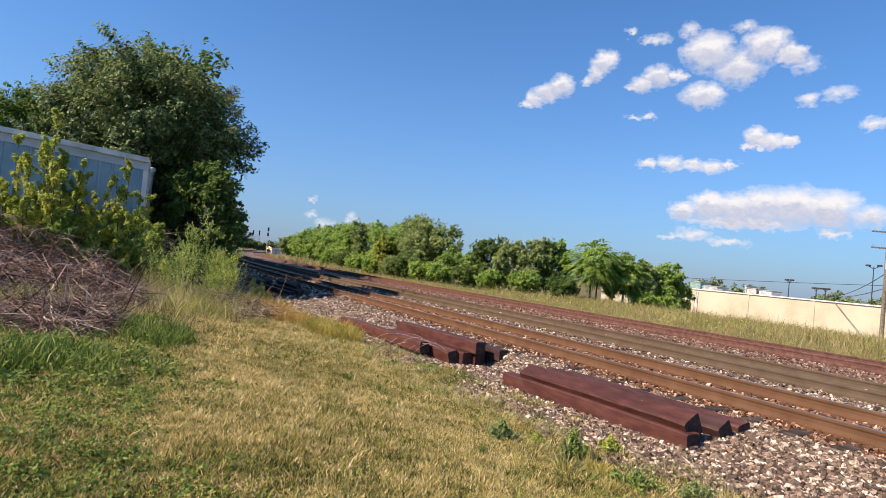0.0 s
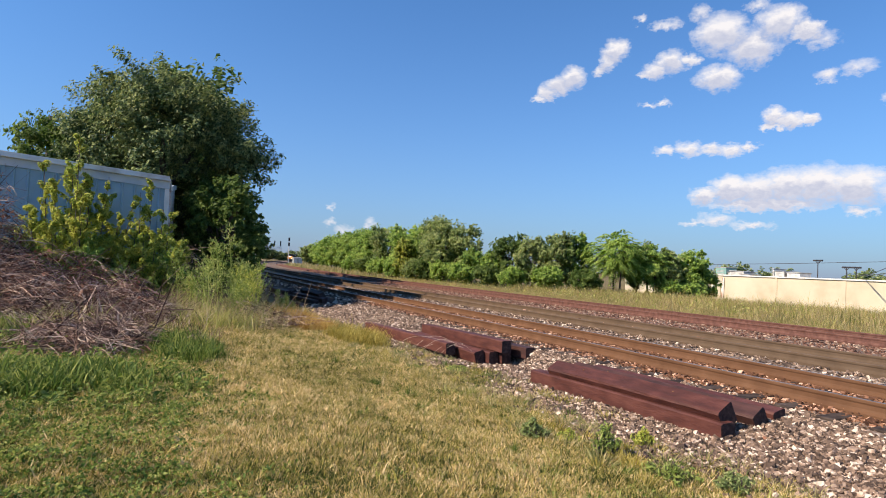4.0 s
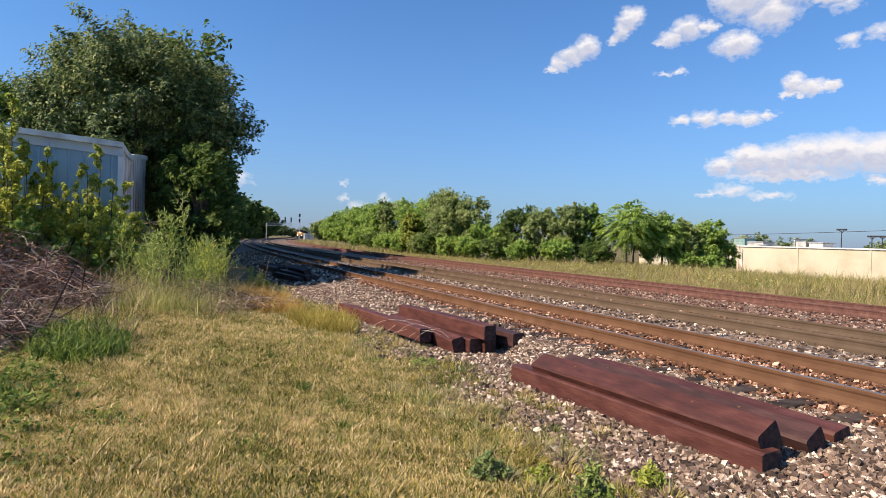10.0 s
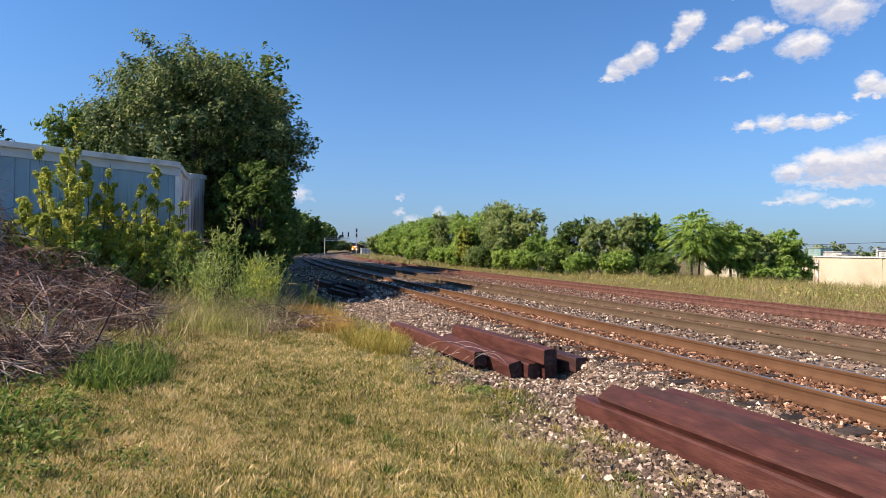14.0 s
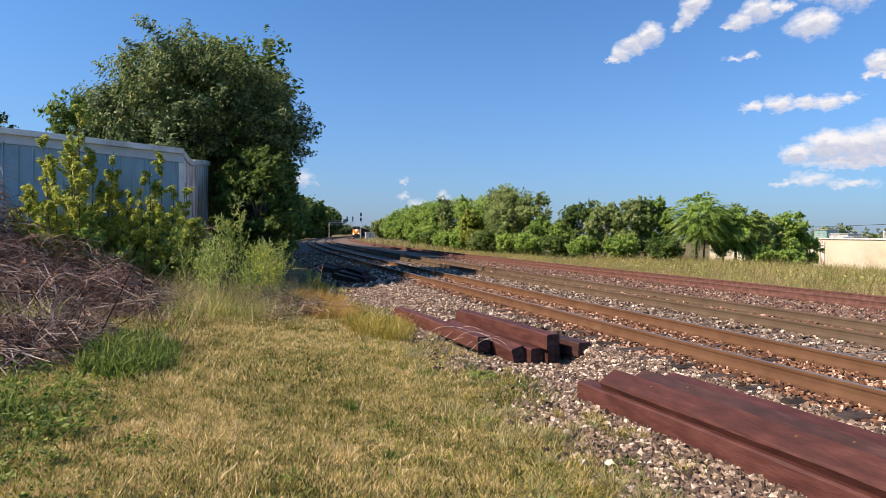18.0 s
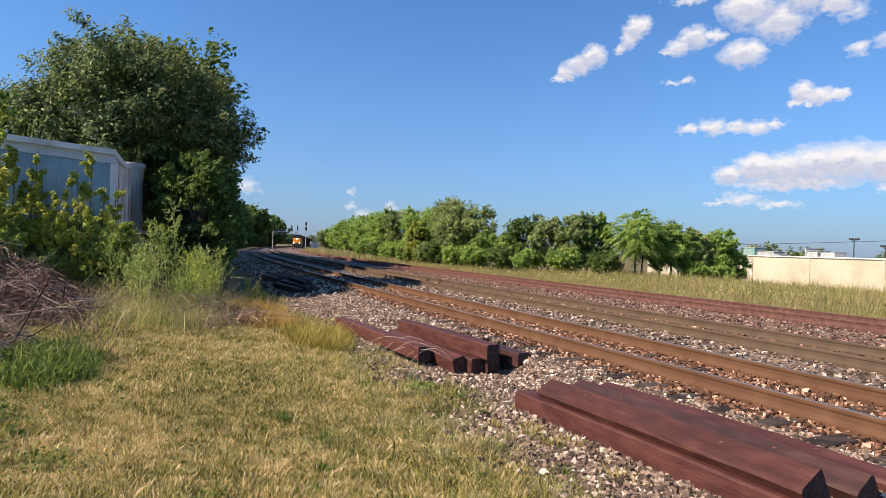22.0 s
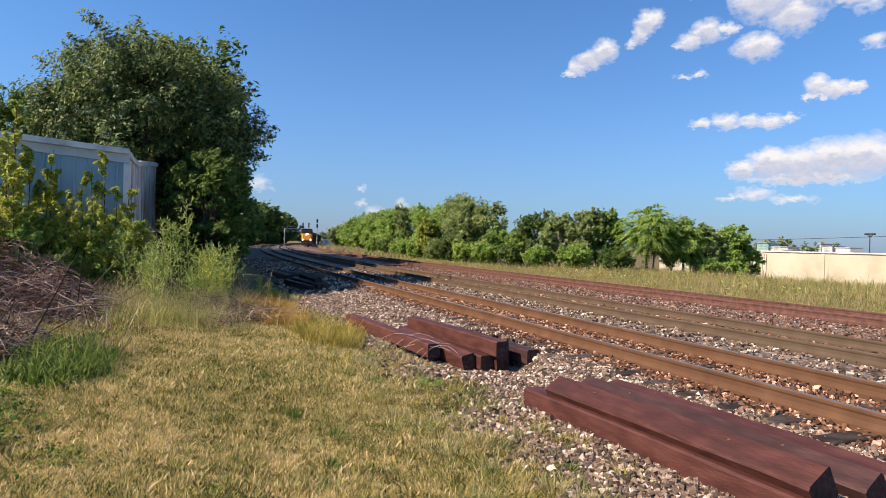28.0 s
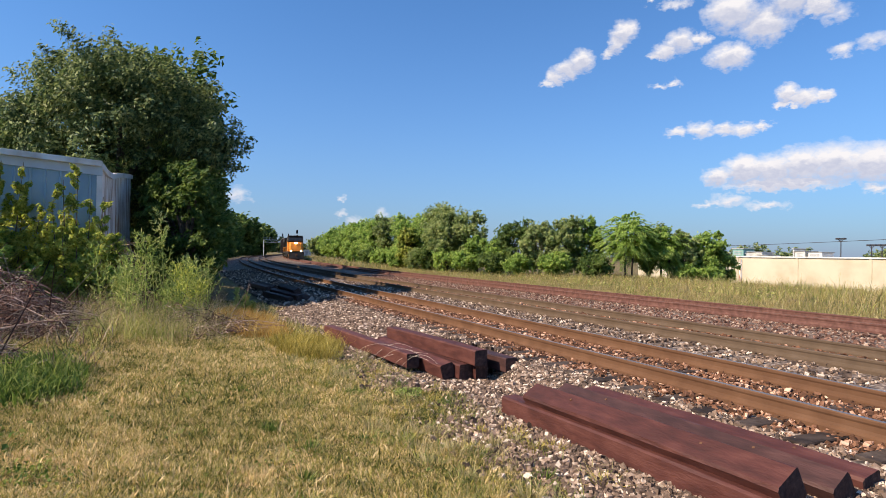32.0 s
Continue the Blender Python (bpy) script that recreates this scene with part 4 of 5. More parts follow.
# as far as 114: unseen behind the large tree, added to shade the tracks
ROW = [(40, 0.5, 9.5, 3.6), (45, 1.0, 14.5, 4.0), (50, 1.6, 16.5, 4.4), (55.5, 1.6, 16.5, 4.4), (61, 1.6, 16.5, 4.4), (67, 1.6, 15.5, 4.6), (73, 1.4, 15, 4.6), (80, 1.6, 14.5, 4.6), (87, 1.6, 14, 4.8),
       (95, 1.6, 13, 5.0), (104, 1.8, 12, 5.0), (114, 1.6, 11.5, 5.4), (126, 1.0, 10.5, 6.0), (146, 0.5, 11, 6.4), (170, 0.0, 12, 7), (200, -2, 13, 8), (235, 0, 15, 9), (270, 5, 13, 8)]
# the dark leaf colour puts shade into the whole row
for k, (s, d, h, r) in enumerate(ROW):
    make_tree("tree", s, d + bend(s), h, r, 7000, 0.15 + 0.006 * s, M_LEAF_DARK, 120 + k, "green tree in the row beside the tracks", clumps=60, group="trees beside the tracks", bare=0.06, low=-0.95)

# undergrowth that closes the row along the near side of the line
for k in range(22):
    s = 40 + k * 6.2 + k * k * 0.25
    make_tree("trackside_bush", s, 3.4 + 0.9 * math.sin(k * 2.1) + bend(s), 3.2 + 0.05 * k + 0.9 * math.sin(k * 1.7), 2.2 + 0.05 * k, 2600, 0.2 + 0.004 * s, M_LEAF_DARK, 800 + k, "leafy bush at the foot of the trackside trees", clumps=36, group="trackside bushes", bare=0.0, low=-1.0, category="bush", wide=1.3, trunk=0.08)



def make_frond_tree(s, d, height, rad, fronds, seed, label):
    """A tree whose crown is long drooping fronds, each a rib with two rows of leaflets."""
    g = np.random.default_rng(seed)
    t = thing("hedgerow_tree", Matrix.Translation(P(s, d, ground_z(s, d))), label, "tree", "hedgerow beyond the tracks")
    u = g.normal(size=(fronds, 3))
    u /= np.linalg.norm(u, axis=1, keepdims=True)
    ch = height * 0.40
    root = np.array([0, 0, height * 0.60]) + u * np.array([rad, rad, ch]) * g.uniform(0.35, 0.86, fronds)[:, None]
    out = u * np.array([1, 1, 0.3]) + g.normal(0, 0.3, (fronds, 3)) + np.array([0, 0, 0.25])
    out /= np.linalg.norm(out, axis=1, keepdims=True)
    size = g.uniform(0.8, 1.35, fronds)
    pts, nrm, along = [], [], []
    for q in np.linspace(0.12, 1.0, 9):
        c = root + out * (size * q)[:, None] + np.array([0, 0, -0.55]) * (size * q * q)[:, None]
        rib = out + np.array([0, 0, -1.1]) * (size * q)[:, None]
        rib /= np.linalg.norm(rib, axis=1, keepdims=True)
        side = np.cross(rib, np.array([0, 0, 1.0]))
        side /= np.linalg.norm(side, axis=1, keepdims=True) + 1e-6
        for e in (-1, 1):
            a = side * e * 0.85 + rib * 0.45 + np.array([0, 0, -0.25])
            a /= np.linalg.norm(a, axis=1, keepdims=True)
            pts.append(c)
            along.append(a * (0.34 * (1.15 - 0.5 * q)))
            nrm.append(rib)
    c, a, b = np.concatenate(pts), np.concatenate(along), np.concatenate(nrm) * 0.062
    v = np.stack([c, c + a * 0.4 + b, c + a, c + a * 0.4 - b], axis=1).reshape(-1, 3)
    mesh_ob("crown", v, np.arange(len(v)).reshape(-1, 4), M_LEAF_MID, t)
    for k in range(3):
        x, y = 0.35 * math.cos(k * 2.1), 0.35 * math.sin(k * 2.1)
        mesh_ob("trunk", *tube([(x, y, -0.1), (x * 1.3, y * 1.3, height * 0.35), (x * 2.4, y * 2.4, height * 0.75)], [0.085, 0.07, 0.03], 7), M_BARK, t, smooth=True)
    return t


make_frond_tree(42.6, 39.9, 6.2, 2.4, 620, 901, "bright green tree of long drooping fronds in a hedgerow")
make_frond_tree(42.0, 43.6, 5.3, 2.0, 460, 902, "bright green tree of long drooping fronds in a hedgerow")
# the hedgerow beyond the far track
HEDGE = [(40.0, 49.3, 2.9, 1.1, "M"), (40.6, 47.4, 4.6, 1.8, "M"), (41.6, 45.2, 4.4, 1.8, "G"), (44.0, 43.8, 5.0, 1.9, "G"), (46.4, 38.0, 5.3, 1.8, "M"), (47.0, 36.5, 5.3, 2.1, "G"),
         (49.0, 34.8, 4.9, 1.9, "G"), (52.5, 34.6, 5.2, 2.2, "D"), (54.8, 33.4, 3.4, 1.5, "M"), (57.5, 32.5, 3.8, 1.6, "M"), (60.0, 33.2, 6.3, 2.4, "G"), (63.5, 32.2, 7.2, 2.9, "G"), (67.5, 33.0, 7.5, 3.0, "G"),
         (71.5, 30.0, 4.9, 1.7, "Y"), (73.0, 33.0, 6.8, 2.9, "M"), (78.5, 32.8, 7.0, 3.2, "M"), (84.5, 32.6, 7.0, 3.0, "G"), (91, 33.0, 7.2, 3.4, "M"), (98, 33.6, 7.0, 3.3, "M"), (106, 34.6, 7.4, 3.6, "M"),
         (115, 35.5, 7.3, 3.6, "M"), (125, 37.0, 7.3, 3.8, "M"), (136, 38.6, 7.3, 3.8, "M"), (148, 40.6, 7.2, 4.0, "M"), (161, 43, 7.2, 4.0, "M"), (175, 45, 7.0, 4.2, "M"), (190, 45.6, 6.6, 4.0, "G")]
LOW_HEDGE = [(39.6, 46.6, 1.9, 1.4, "M"), (40.4, 44.6, 1.8, 1.3, "M"), (43.6, 37.0, 2.1, 1.6, "D"), (46.0, 34.6, 2.2, 1.6, "M"), (49.5, 32.8, 2.1, 1.7, "M"), (53.4, 32.2, 2.2, 1.6, "D"), (57.0, 31.0, 2.2, 1.6, "M"),
         (61.0, 30.6, 2.4, 1.8, "M"), (65.0, 30.4, 2.6, 1.9, "D"), (69.0, 30.6, 2.5, 1.9, "G"), (75.5, 30.4, 2.6, 2.0, "M"), (81.5, 30.4, 2.6, 2.2, "M"), (88, 30.6, 2.8, 2.2, "D"), (96, 31.2, 3.0, 2.6, "M")]
HM = {"M": (M_LEAF_MID, "bright green leafy tree in a hedgerow"), "G": (M_LEAF_GREY, "soft grey-green tree in a hedgerow"), "D": (M_LEAF_DARK, "rounded dark green tree in a hedgerow"), "Y": (M_LEAF_YEL, "yellow-green bush in a hedgerow")}
for k, (s, d, h, r, kind) in enumerate(HEDGE + LOW_HEDGE):
    make_tree("hedgerow_tree" if h > 3.0 else "hedgerow_bush", s, d, h * 1.07, r * 1.08, 10000 if h > 3.0 else 4000, 0.16 + 0.0018 * s, HM[kind][0], 200 + k, HM[kind][1], clumps=70, clump_r=r * 0.3, group="hedgerow beyond the tracks", bare=0.02, low=-1.0, category="tree" if h > 3.0 and kind != "Y" else "bush", wide=1.15, trunk=0.1)

# low trees on the horizon where the line bends away
for k in range(6):
    make_tree("tree", 560 + 8 * k, 84 + 12 * k, 9.0 + 1.5 * math.sin(k * 2.3), 9.0, 2500, 1.6, M_ELM, 950 + k, "low dark trees far down the line", clumps=30, group="trees on the horizon", bare=0.05)

# ---------- shed ----------


def make_shed():
    sh = thing("shed", pose(0, 0, 0), "blue metal-sided shed with white eaves, overgrown with bushes", "shed")

    def q(s, d, z):
        return P(s, d, z)

    S0, D1, D0 = 19.7, 1.0, -14.0
    z1, z0 = 4.02, 5.05
    # blue end wall with raised seams
    wall = mesh_ob("wall", [q(S0, D1, 0), q(S0, D0, 0), q(S0, D0, z0), q(S0, D1, z1), q(S0 + 0.1, D1, 0), q(S0 + 0.1, D0, 0), q(S0 + 0.1, D0, z0), q(S0 + 0.1, D1, z1)],
                   [(0, 1, 2, 3), (7, 6, 5, 4), (3, 2, 6, 7), (0, 3, 7, 4), (1, 5, 6, 2)], M_BLUE, sh)
    tagged(wall, "blue corrugated metal wall")
    k = 0
    d = D1 - 0.25
    while d > D0:
        zt = z1 + (z0 - z1) * (D1 - d) / (D1 - D0) - 0.3
        vs = [q(S0 - dx, d + dd, z) for z in (0.0, zt) for dx, dd in ((0.0, -0.035), (0.035, -0.018), (0.035, 0.018), (0.0, 0.035))]
        ob = mesh_ob("wall_seam", vs, [(0, 1, 5, 4), (1, 2, 6, 5), (2, 3, 7, 6), (4, 5, 6, 7)], M_BLUE, sh)
        d -= 0.34
    # white eave trim in two steps and the roof
    for name, za, zb, out in (("eave_trim", -0.30, -0.06, 0.05), ("gutter", -0.06, 0.09, 0.16)):
        vs = []
        for d, z in ((D1 + 0.03, z1), (D0, z0)):
            vs += [q(S0 - out, d, z + za), q(S0 - out, d, z + zb), q(S0 + 0.12, d, z + zb), q(S0 + 0.12, d, z + za)]
        mesh_ob(name, vs, [(0, 1, 5, 4), (1, 2, 6, 5), (2, 3, 7, 6), (3, 0, 4, 7), (0, 3, 2, 1), (4, 5, 6, 7)], M_EAVE if name == "eave_trim" else M_WHITEMETAL, sh)
    mesh_ob("corner_trim", [q(S0 - 0.03, D1 - 0.1, 0), q(S0 - 0.03, D1 + 0.03, 0), q(S0 + 0.1, D1 + 0.03, 0), q(S0 - 0.03, D1 - 0.1, z1 - 0.3), q(S0 - 0.03, D1 + 0.03, z1 - 0.3), q(S0 + 0.1, D1 + 0.03, z1 - 0.3)], [(0, 1, 4, 3), (1, 2, 5, 4), (3, 4, 5)], M_WHITEMETAL, sh)
    # rust-stained side wall towards the tracks, in panels
    top = [(19.75, 1.0, 4.0), (20.6, 1.03, 3.93), (21.6, 1.07, 3.95), (22.7, 1.12, 4.1), (24.0, 1.18, 4.25), (25.4, 1.25, 4.4), (26.6, 1.3, 4.5)]
    for (sa, da, za), (sb, db, zb) in zip(top, top[1:]):
        vs = [q(sa, da, 0), q(sb - 0.02, db, 0), q(sb - 0.02, db, zb), q(sa, da, za), q(sa, da - 0.08, 0), q(sb - 0.02, db - 0.08, 0), q(sb - 0.02, db - 0.08, zb), q(sa, da - 0.08, za)]
        mesh_ob("side_panel", vs, [(0, 1, 2, 3), (7, 6, 5, 4), (3, 2, 6, 7), (0, 3, 7, 4), (1, 5, 6, 2)], M_STAINED, sh, )
        vs = [q(sa, da + 0.06, za - 0.1), q(sb, db + 0.06, zb - 0.1), q(sb, db + 0.06, zb + 0.06), q(sa, da + 0.06, za + 0.06), q(sa, da - 0.1, za - 0.1), q(sb, db - 0.1, zb - 0.1), q(sb, db - 0.1, zb + 0.06), q(sa, da - 0.1, za + 0.06)]
        mesh_ob("side_trim", vs, [(0, 1, 2, 3), (7, 6, 5, 4), (3, 2, 6, 7), (0, 3, 7, 4), (1, 5, 6, 2), (0, 4, 5, 1)], M_WHITEMETAL, sh)
    mesh_ob("roof", [q(S0 + 0.05, 0.95, z1 + 0.02), q(S0 + 0.05, D0, z0 + 0.02), q(27, D0, z0 - 0.1), q(27, 1.15, 3.9), q(S0 + 0.05, 0.95, z1 - 0.1), q(S0 + 0.05, D0, z0 - 0.1), q(27, D0, z0 - 0.22), q(27, 1.15, 3.78)],
            [(0, 1, 2, 3), (7, 6, 5, 4), (0, 3, 7, 4), (1, 0, 4, 5), (2, 1, 5, 6), (3, 2, 6, 7)], M_ROOF, sh)
    mesh_ob("back_wall", [q(27, 1.1, 0), q(27, D0, 0), q(27, D0, z0 - 0.25), q(27, 1.1, 3.75), q(26.9, 1.1, 0), q(26.9, D0, 0), q(26.9, D0, z0 - 0.25), q(26.9, 1.1, 3.75)], [(3, 2, 1, 0), (4, 5, 6, 7)], M_BLUE, sh)
    mesh_ob("far_side_wall", [q(S0 + 0.1, D0, 0), q(26.9, D0, 0), q(26.9, D0, z0 - 0.25), q(S0 + 0.1, D0, z0 - 0.1), q(S0 + 0.1, D0 + 0.1, 0), q(26.9, D0 + 0.1, 0), q(26.9, D0 + 0.1, z0 - 0.25), q(S0 + 0.1, D0 + 0.1, z0 - 0.1)], [(3, 2, 1, 0), (4, 5, 6, 7)], M_BLUE, sh)


make_shed()

# wooden pole among the crowns
bm = bmesh.new()
cyl(bm, (0, 0, 0), (0.1, 0, 7.5), 0.2, 0.13, 10)
part("pole", bm, M_POLE, thing("snag", Matrix.Translation(P(31.5, -4.0, 0.3)), "pale weathered tree snag rising behind a shed roof", "dead tree"))

# ---------- bushes, tall weeds, brush ----------


def make_bush(s, d, h, r, n, leaf, material, seed, label, shoots=9):
    """A bush of upright leafy shoots: each a thin stem with leaves along it."""
    g = np.random.default_rng(seed)
    z0 = ground_z(s, d)
    t = thing("bush", Matrix.Translation(P(s, d, z0 - 0.03)), label, "bush")
    stems, pts, nrm = [], [], []
    for k in range(shoots):
        a = g.uniform(0, 2 * np.pi)
        rr = r * math.sqrt(g.uniform(0, 1))
        hh = h * g.uniform(0.5, 0.9) * (1 - 0.35 * rr / r)
        if k < 3:
            rr, hh = r * 0.22 * k, h * (1 - 0.1 * k)
        tip = np.array([rr * math.cos(a), rr * math.sin(a), hh])
        base = np.array([tip[0] * 0.25, tip[1] * 0.25, 0])
        mid = base + (tip - base) * 0.5 + np.array([tip[0] * 0.2, tip[1] * 0.2, 0])
        stems.append(tube([base, mid, tip], [0.022, 0.015, 0.005], 4))
        m, tw = n // shoots, 17
        qt = g.uniform(0.1, 0.98, tw)
        at, lift = g.uniform(0, 2 * np.pi, tw), g.uniform(0.5, 1.5, tw)
        lt = (r * 0.5 * (1.12 - qt) + 0.07 * min(1.0, h)) * g.uniform(0.5, 1.25, tw)
        root = (1 - qt)[:, None] ** 2 * base + 2 * ((1 - qt) * qt)[:, None] * mid + (qt**2)[:, None] * tip
        way = np.stack([np.cos(at), np.sin(at), lift], axis=1)
        way /= np.linalg.norm(way, axis=1, keepdims=True)
        stems += [tube([root[j], root[j] + way[j] * lt[j]], [0.006 * min(1.0, h), 0.002], 3) for j in range(tw)]
        j = g.integers(0, tw, m)
        q = g.uniform(0.1, 1.08, m)
        off = g.normal(size=(m, 3))
        off /= np.linalg.norm(off, axis=1, keepdims=True)
        pts.append(root[j] + way[j] * (lt[j] * q)[:, None] + off * (leaf * 0.45))
        nn = off * 0.8 + g.normal(0, 0.4, (m, 3)) + np.array([-0.2, -0.2, 0.5])
        nrm.append(nn / np.linalg.norm(nn, axis=1, keepdims=True))
    pts, nrm = np.concatenate(pts), np.concatenate(nrm)
    ln = leaf * g.uniform(0.6, 1.4, len(pts))
    v, f = quads(pts, ln, ln * 0.42, nrm, rng=g)
    mesh_ob("leaves", v, f, material, t)
    mesh_ob("stem_mass", *merge(stems), M_BARK, t)["kind"] = "stuff"
    return t


make_bush(18.75, -1.35, 4.75, 1.8, 27000, 0.115, M_SHRUB, 301, "tall yellow-green shrub against a blue shed", 24)
make_bush(18.95, 0.55, 3.7, 1.4, 24000, 0.115, M_SHRUB, 302, "bushy yellow-green shrub by a shed corner", 26)
make_bush(18.6, -1.5, 2.6, 1.7, 10000, 0.11, M_LEAF_MID, 303, "green undergrowth against a blue shed", 22)
make_bush(18.9, -3.4, 2.4, 1.3, 4500, 0.14, M_LEAF_DARK, 304, "dark green undergrowth against a blue shed", 14)
make_bush(18.4, 0.4, 2.0, 1.5, 9000, 0.11, M_LEAF_MID, 305, "green undergrowth by a shed corner", 22)
make_bush(21.5, 2.2, 1.6, 1.0, 3000, 0.13, M_LEAF_DARK, 306, "green undergrowth by a white wall", 12)
make_bush(25.0, 3.0, 1.9, 1.2, 3000, 0.14, M_LEAF_DARK, 307, "dark undergrowth below a large tree", 12)
make_bush(29.5, 4.0, 2.2, 1.3, 3000, 0.15, M_LEAF_DARK, 308, "dark undergrowth below a large tree", 12)
make_bush(19.0, -6.5, 1.6, 1.3, 3000, 0.14, M_LEAF_DARK, 309, "dark undergrowth against a blue shed", 12)


def make_weed(s, d, h, seed, label="tall feathery green horseweed with narrow leaves", material=None, spread=0.34):
    g = np.random.default_rng(seed)
    t = thing("tall_weed", Matrix.Translation(P(s, d, ground_z(s, d) - 0.02)), label, "weed", "tall weeds at the lawn's end")
    lean = g.normal(0, 0.06, 2)
    tip = np.array([lean[0] * h, lean[1] * h, h])
    v1, f1 = tube([(0, 0, 0), tip * 0.5, tip], [0.014, 0.01, 0.003], 4)
    mesh_ob("stem", v1, f1, material or M_TALLWEED, t)
    nb, per = 26, 13
    qb = np.repeat(np.linspace(0.12, 0.97, nb) + g.normal(0, 0.02, nb), per)
    ab = np.repeat(np.arange(nb) * 2.4 + g.normal(0, 0.3, nb), per)
    lb = np.repeat(spread * 1.45 * (1.1 - np.linspace(0.12, 0.97, nb)) ** 0.75 * g.uniform(0.55, 1.2, nb), per)
    w = g.uniform(0.05, 1, nb * per)
    dirn = np.stack([np.cos(ab), np.sin(ab), 1.25 + 0.5 * w], axis=1)
    c = qb[:, None] * tip + dirn * (lb * w)[:, None]
    n = nb * per
    off = g.normal(size=(n, 3)) * 0.5 + dirn * 0.45
    off /= np.linalg.norm(off, axis=1, keepdims=True)
    e = c + off * g.uniform(0.07, 0.15, n)[:, None]
    sd_ = np.cross(off, g.normal(size=(n, 3)))
    sd_ *= 0.012 / (np.linalg.norm(sd_, axis=1, keepdims=True) + 1e-6)
    mid = (c + e) / 2
    v = np.stack([c, mid + sd_, e, mid - sd_], axis=1).reshape(-1, 3)
    mesh_ob("leaves", v, np.arange(4 * n).reshape(-1, 4), material or M_TALLWEED, t)
    return t


rw = random.Random(5)
for k in range(9):
    s = rw.uniform(15.0, 18.4)
    make_weed(s, 1.3 + (s - 15.0) * 0.25 + rw.uniform(-0.2, 1.7), rw.uniform(0.8, 1.5), 400 + k, material=M_TALLWEED if k % 3 else M_SHRUB)
make_weed(16.3, 2.7, 2.5, 440, spread=0.46)
make_weed(16.5, 2.5, 1.95, 441, spread=0.4)
make_weed(16.0, 2.3, 2.0, 442, spread=0.4)
make_weed(16.2, 1.9, 1.8, 443, spread=0.4)
make_weed(16.6, 1.4, 1.7, 444, spread=0.4)
for k in range(7):
    make_weed(rw.uniform(17.6, 20.2), rw.uniform(2.9, 3.7), rw.uniform(0.9, 1.8), 450 + k)
for k in range(5):
    make_weed(rw.uniform(19.4, 21.5), rw.uniform(4.2, 5.0), rw.uniform(0.4, 0.9), 470 + k, spread=0.05)


def sticks(n, s0, s1, d0, d1, pile, length, radius, seed, arch=0.3):
    g = random.Random(seed)
    out = []
    for k in range(n):
        s, d = g.uniform(s0, s1), g.uniform(d0, d1)
        h = max(0.0, pile(s, d))
        if h <= 0.02:
            continue
        z = ground_z(s, d) + h * g.uniform(0.1, 1.0)
        L = length * g.uniform(0.4, 1.4)
        a = g.uniform(0, 2 * math.pi)
        ex = Vector((math.cos(a), math.sin(a), g.uniform(-0.3, 0.45) if g.random() < 0.8 else g.uniform(0.6, 1.6))) * L / 2
        c = P(s, d, z)
        mid = c + Vector((g.uniform(-0.1, 0.1), g.uniform(-0.1, 0.1), g.uniform(0, arch) * L))
        r = radius * g.uniform(0.5, 1.5)
        pts = [c - ex, (c - ex).lerp(mid, 0.55) + Vector((0, 0, 0.04 * L)), mid, (c + ex).lerp(mid, 0.5), c + ex]
        for p in pts:
            p.z = max(p.z, 0.02)
        out.append(tube(pts, [r, r, r * 0.9, r * 0.7, r * 0.4], 3))
    return merge(out)


def heap(cs, cd, ws, wd, h):
    return lambda s, d: h * max(0.0, 1 - ((s - cs) / ws) ** 2 - ((d - cd) / wd) ** 2) * (0.75 + 0.9 * noise.noise(Vector((s * 1.3, d * 1.3, h))))


def brush(name, label, spec, seed, leafy=0):
    t = thing(name, pose(0, 0, 0), label, "brush pile")
    pile = heap(*spec[:5])
    a = (spec[0] - spec[2], spec[0] + spec[2], spec[1] - spec[3], spec[1] + spec[3])
    mesh_ob("twig_mass", *sticks(int(spec[5] * 1.6), *a, pile, 0.7, 0.0055, seed), M_DEAD, t)["kind"] = "stuff"
    mesh_ob("branch_mass", *sticks(spec[5] // 12, *a, pile, 1.3, 0.011, seed + 1, 0.12), M_DEAD, t)["kind"] = "stuff"
    if leafy:
        g = np.random.default_rng(seed)
        s, d = g.uniform(a[0], a[1], leafy), g.uniform(a[2], a[3], leafy)
        h = np.array([pile(x, y) for x, y in zip(s, d)])
        k = h > 0.02
        s, d, h = s[k], d[k], h[k]
        nr = g.normal(size=(len(s), 3))
        nr /= np.linalg.norm(nr, axis=1, keepdims=True)
        ln = 0.09 * g.uniform(0.6, 1.5, len(s))
        v, f = quads(sd_world(s, d, gz_many(s, d) + h * g.uniform(0.3, 1.0, len(s))), ln, ln * 0.6, nr, rng=g)
        mesh_ob("dry_leaves", v, f, M_DRYLEAF, t)
    return t


brush("brush_pile", "heap of dead grey-brown branches and vines", (14.9, -1.4, 2.6, 2.9, 1.25, 5000), 501, 3500)
brush("brush_pile", "tall heap of dead brown vines beside a shed", (16.9, -3.3, 1.5, 1.8, 2.7, 4200), 503, 6000)
brush("brush_pile", "dead branches with rusty dry leaves", (12.9, -3.8, 2.4, 2.2, 1.1, 2200), 505, 4500)
brush("brush_pile", "tangle of pale dry stalks in grass", (10.4, -0.1, 1.6, 1.0, 0.4, 1500), 507)
brush("brush_pile", "dry grey vines hanging by a shed corner", (18.8, 1.6, 0.9, 0.9, 2.2, 420), 509)
brush("brush_pile", "pale dry stalks at the foot of weeds", (15.6, 3.3, 1.6, 1.3, 0.4, 500), 511)

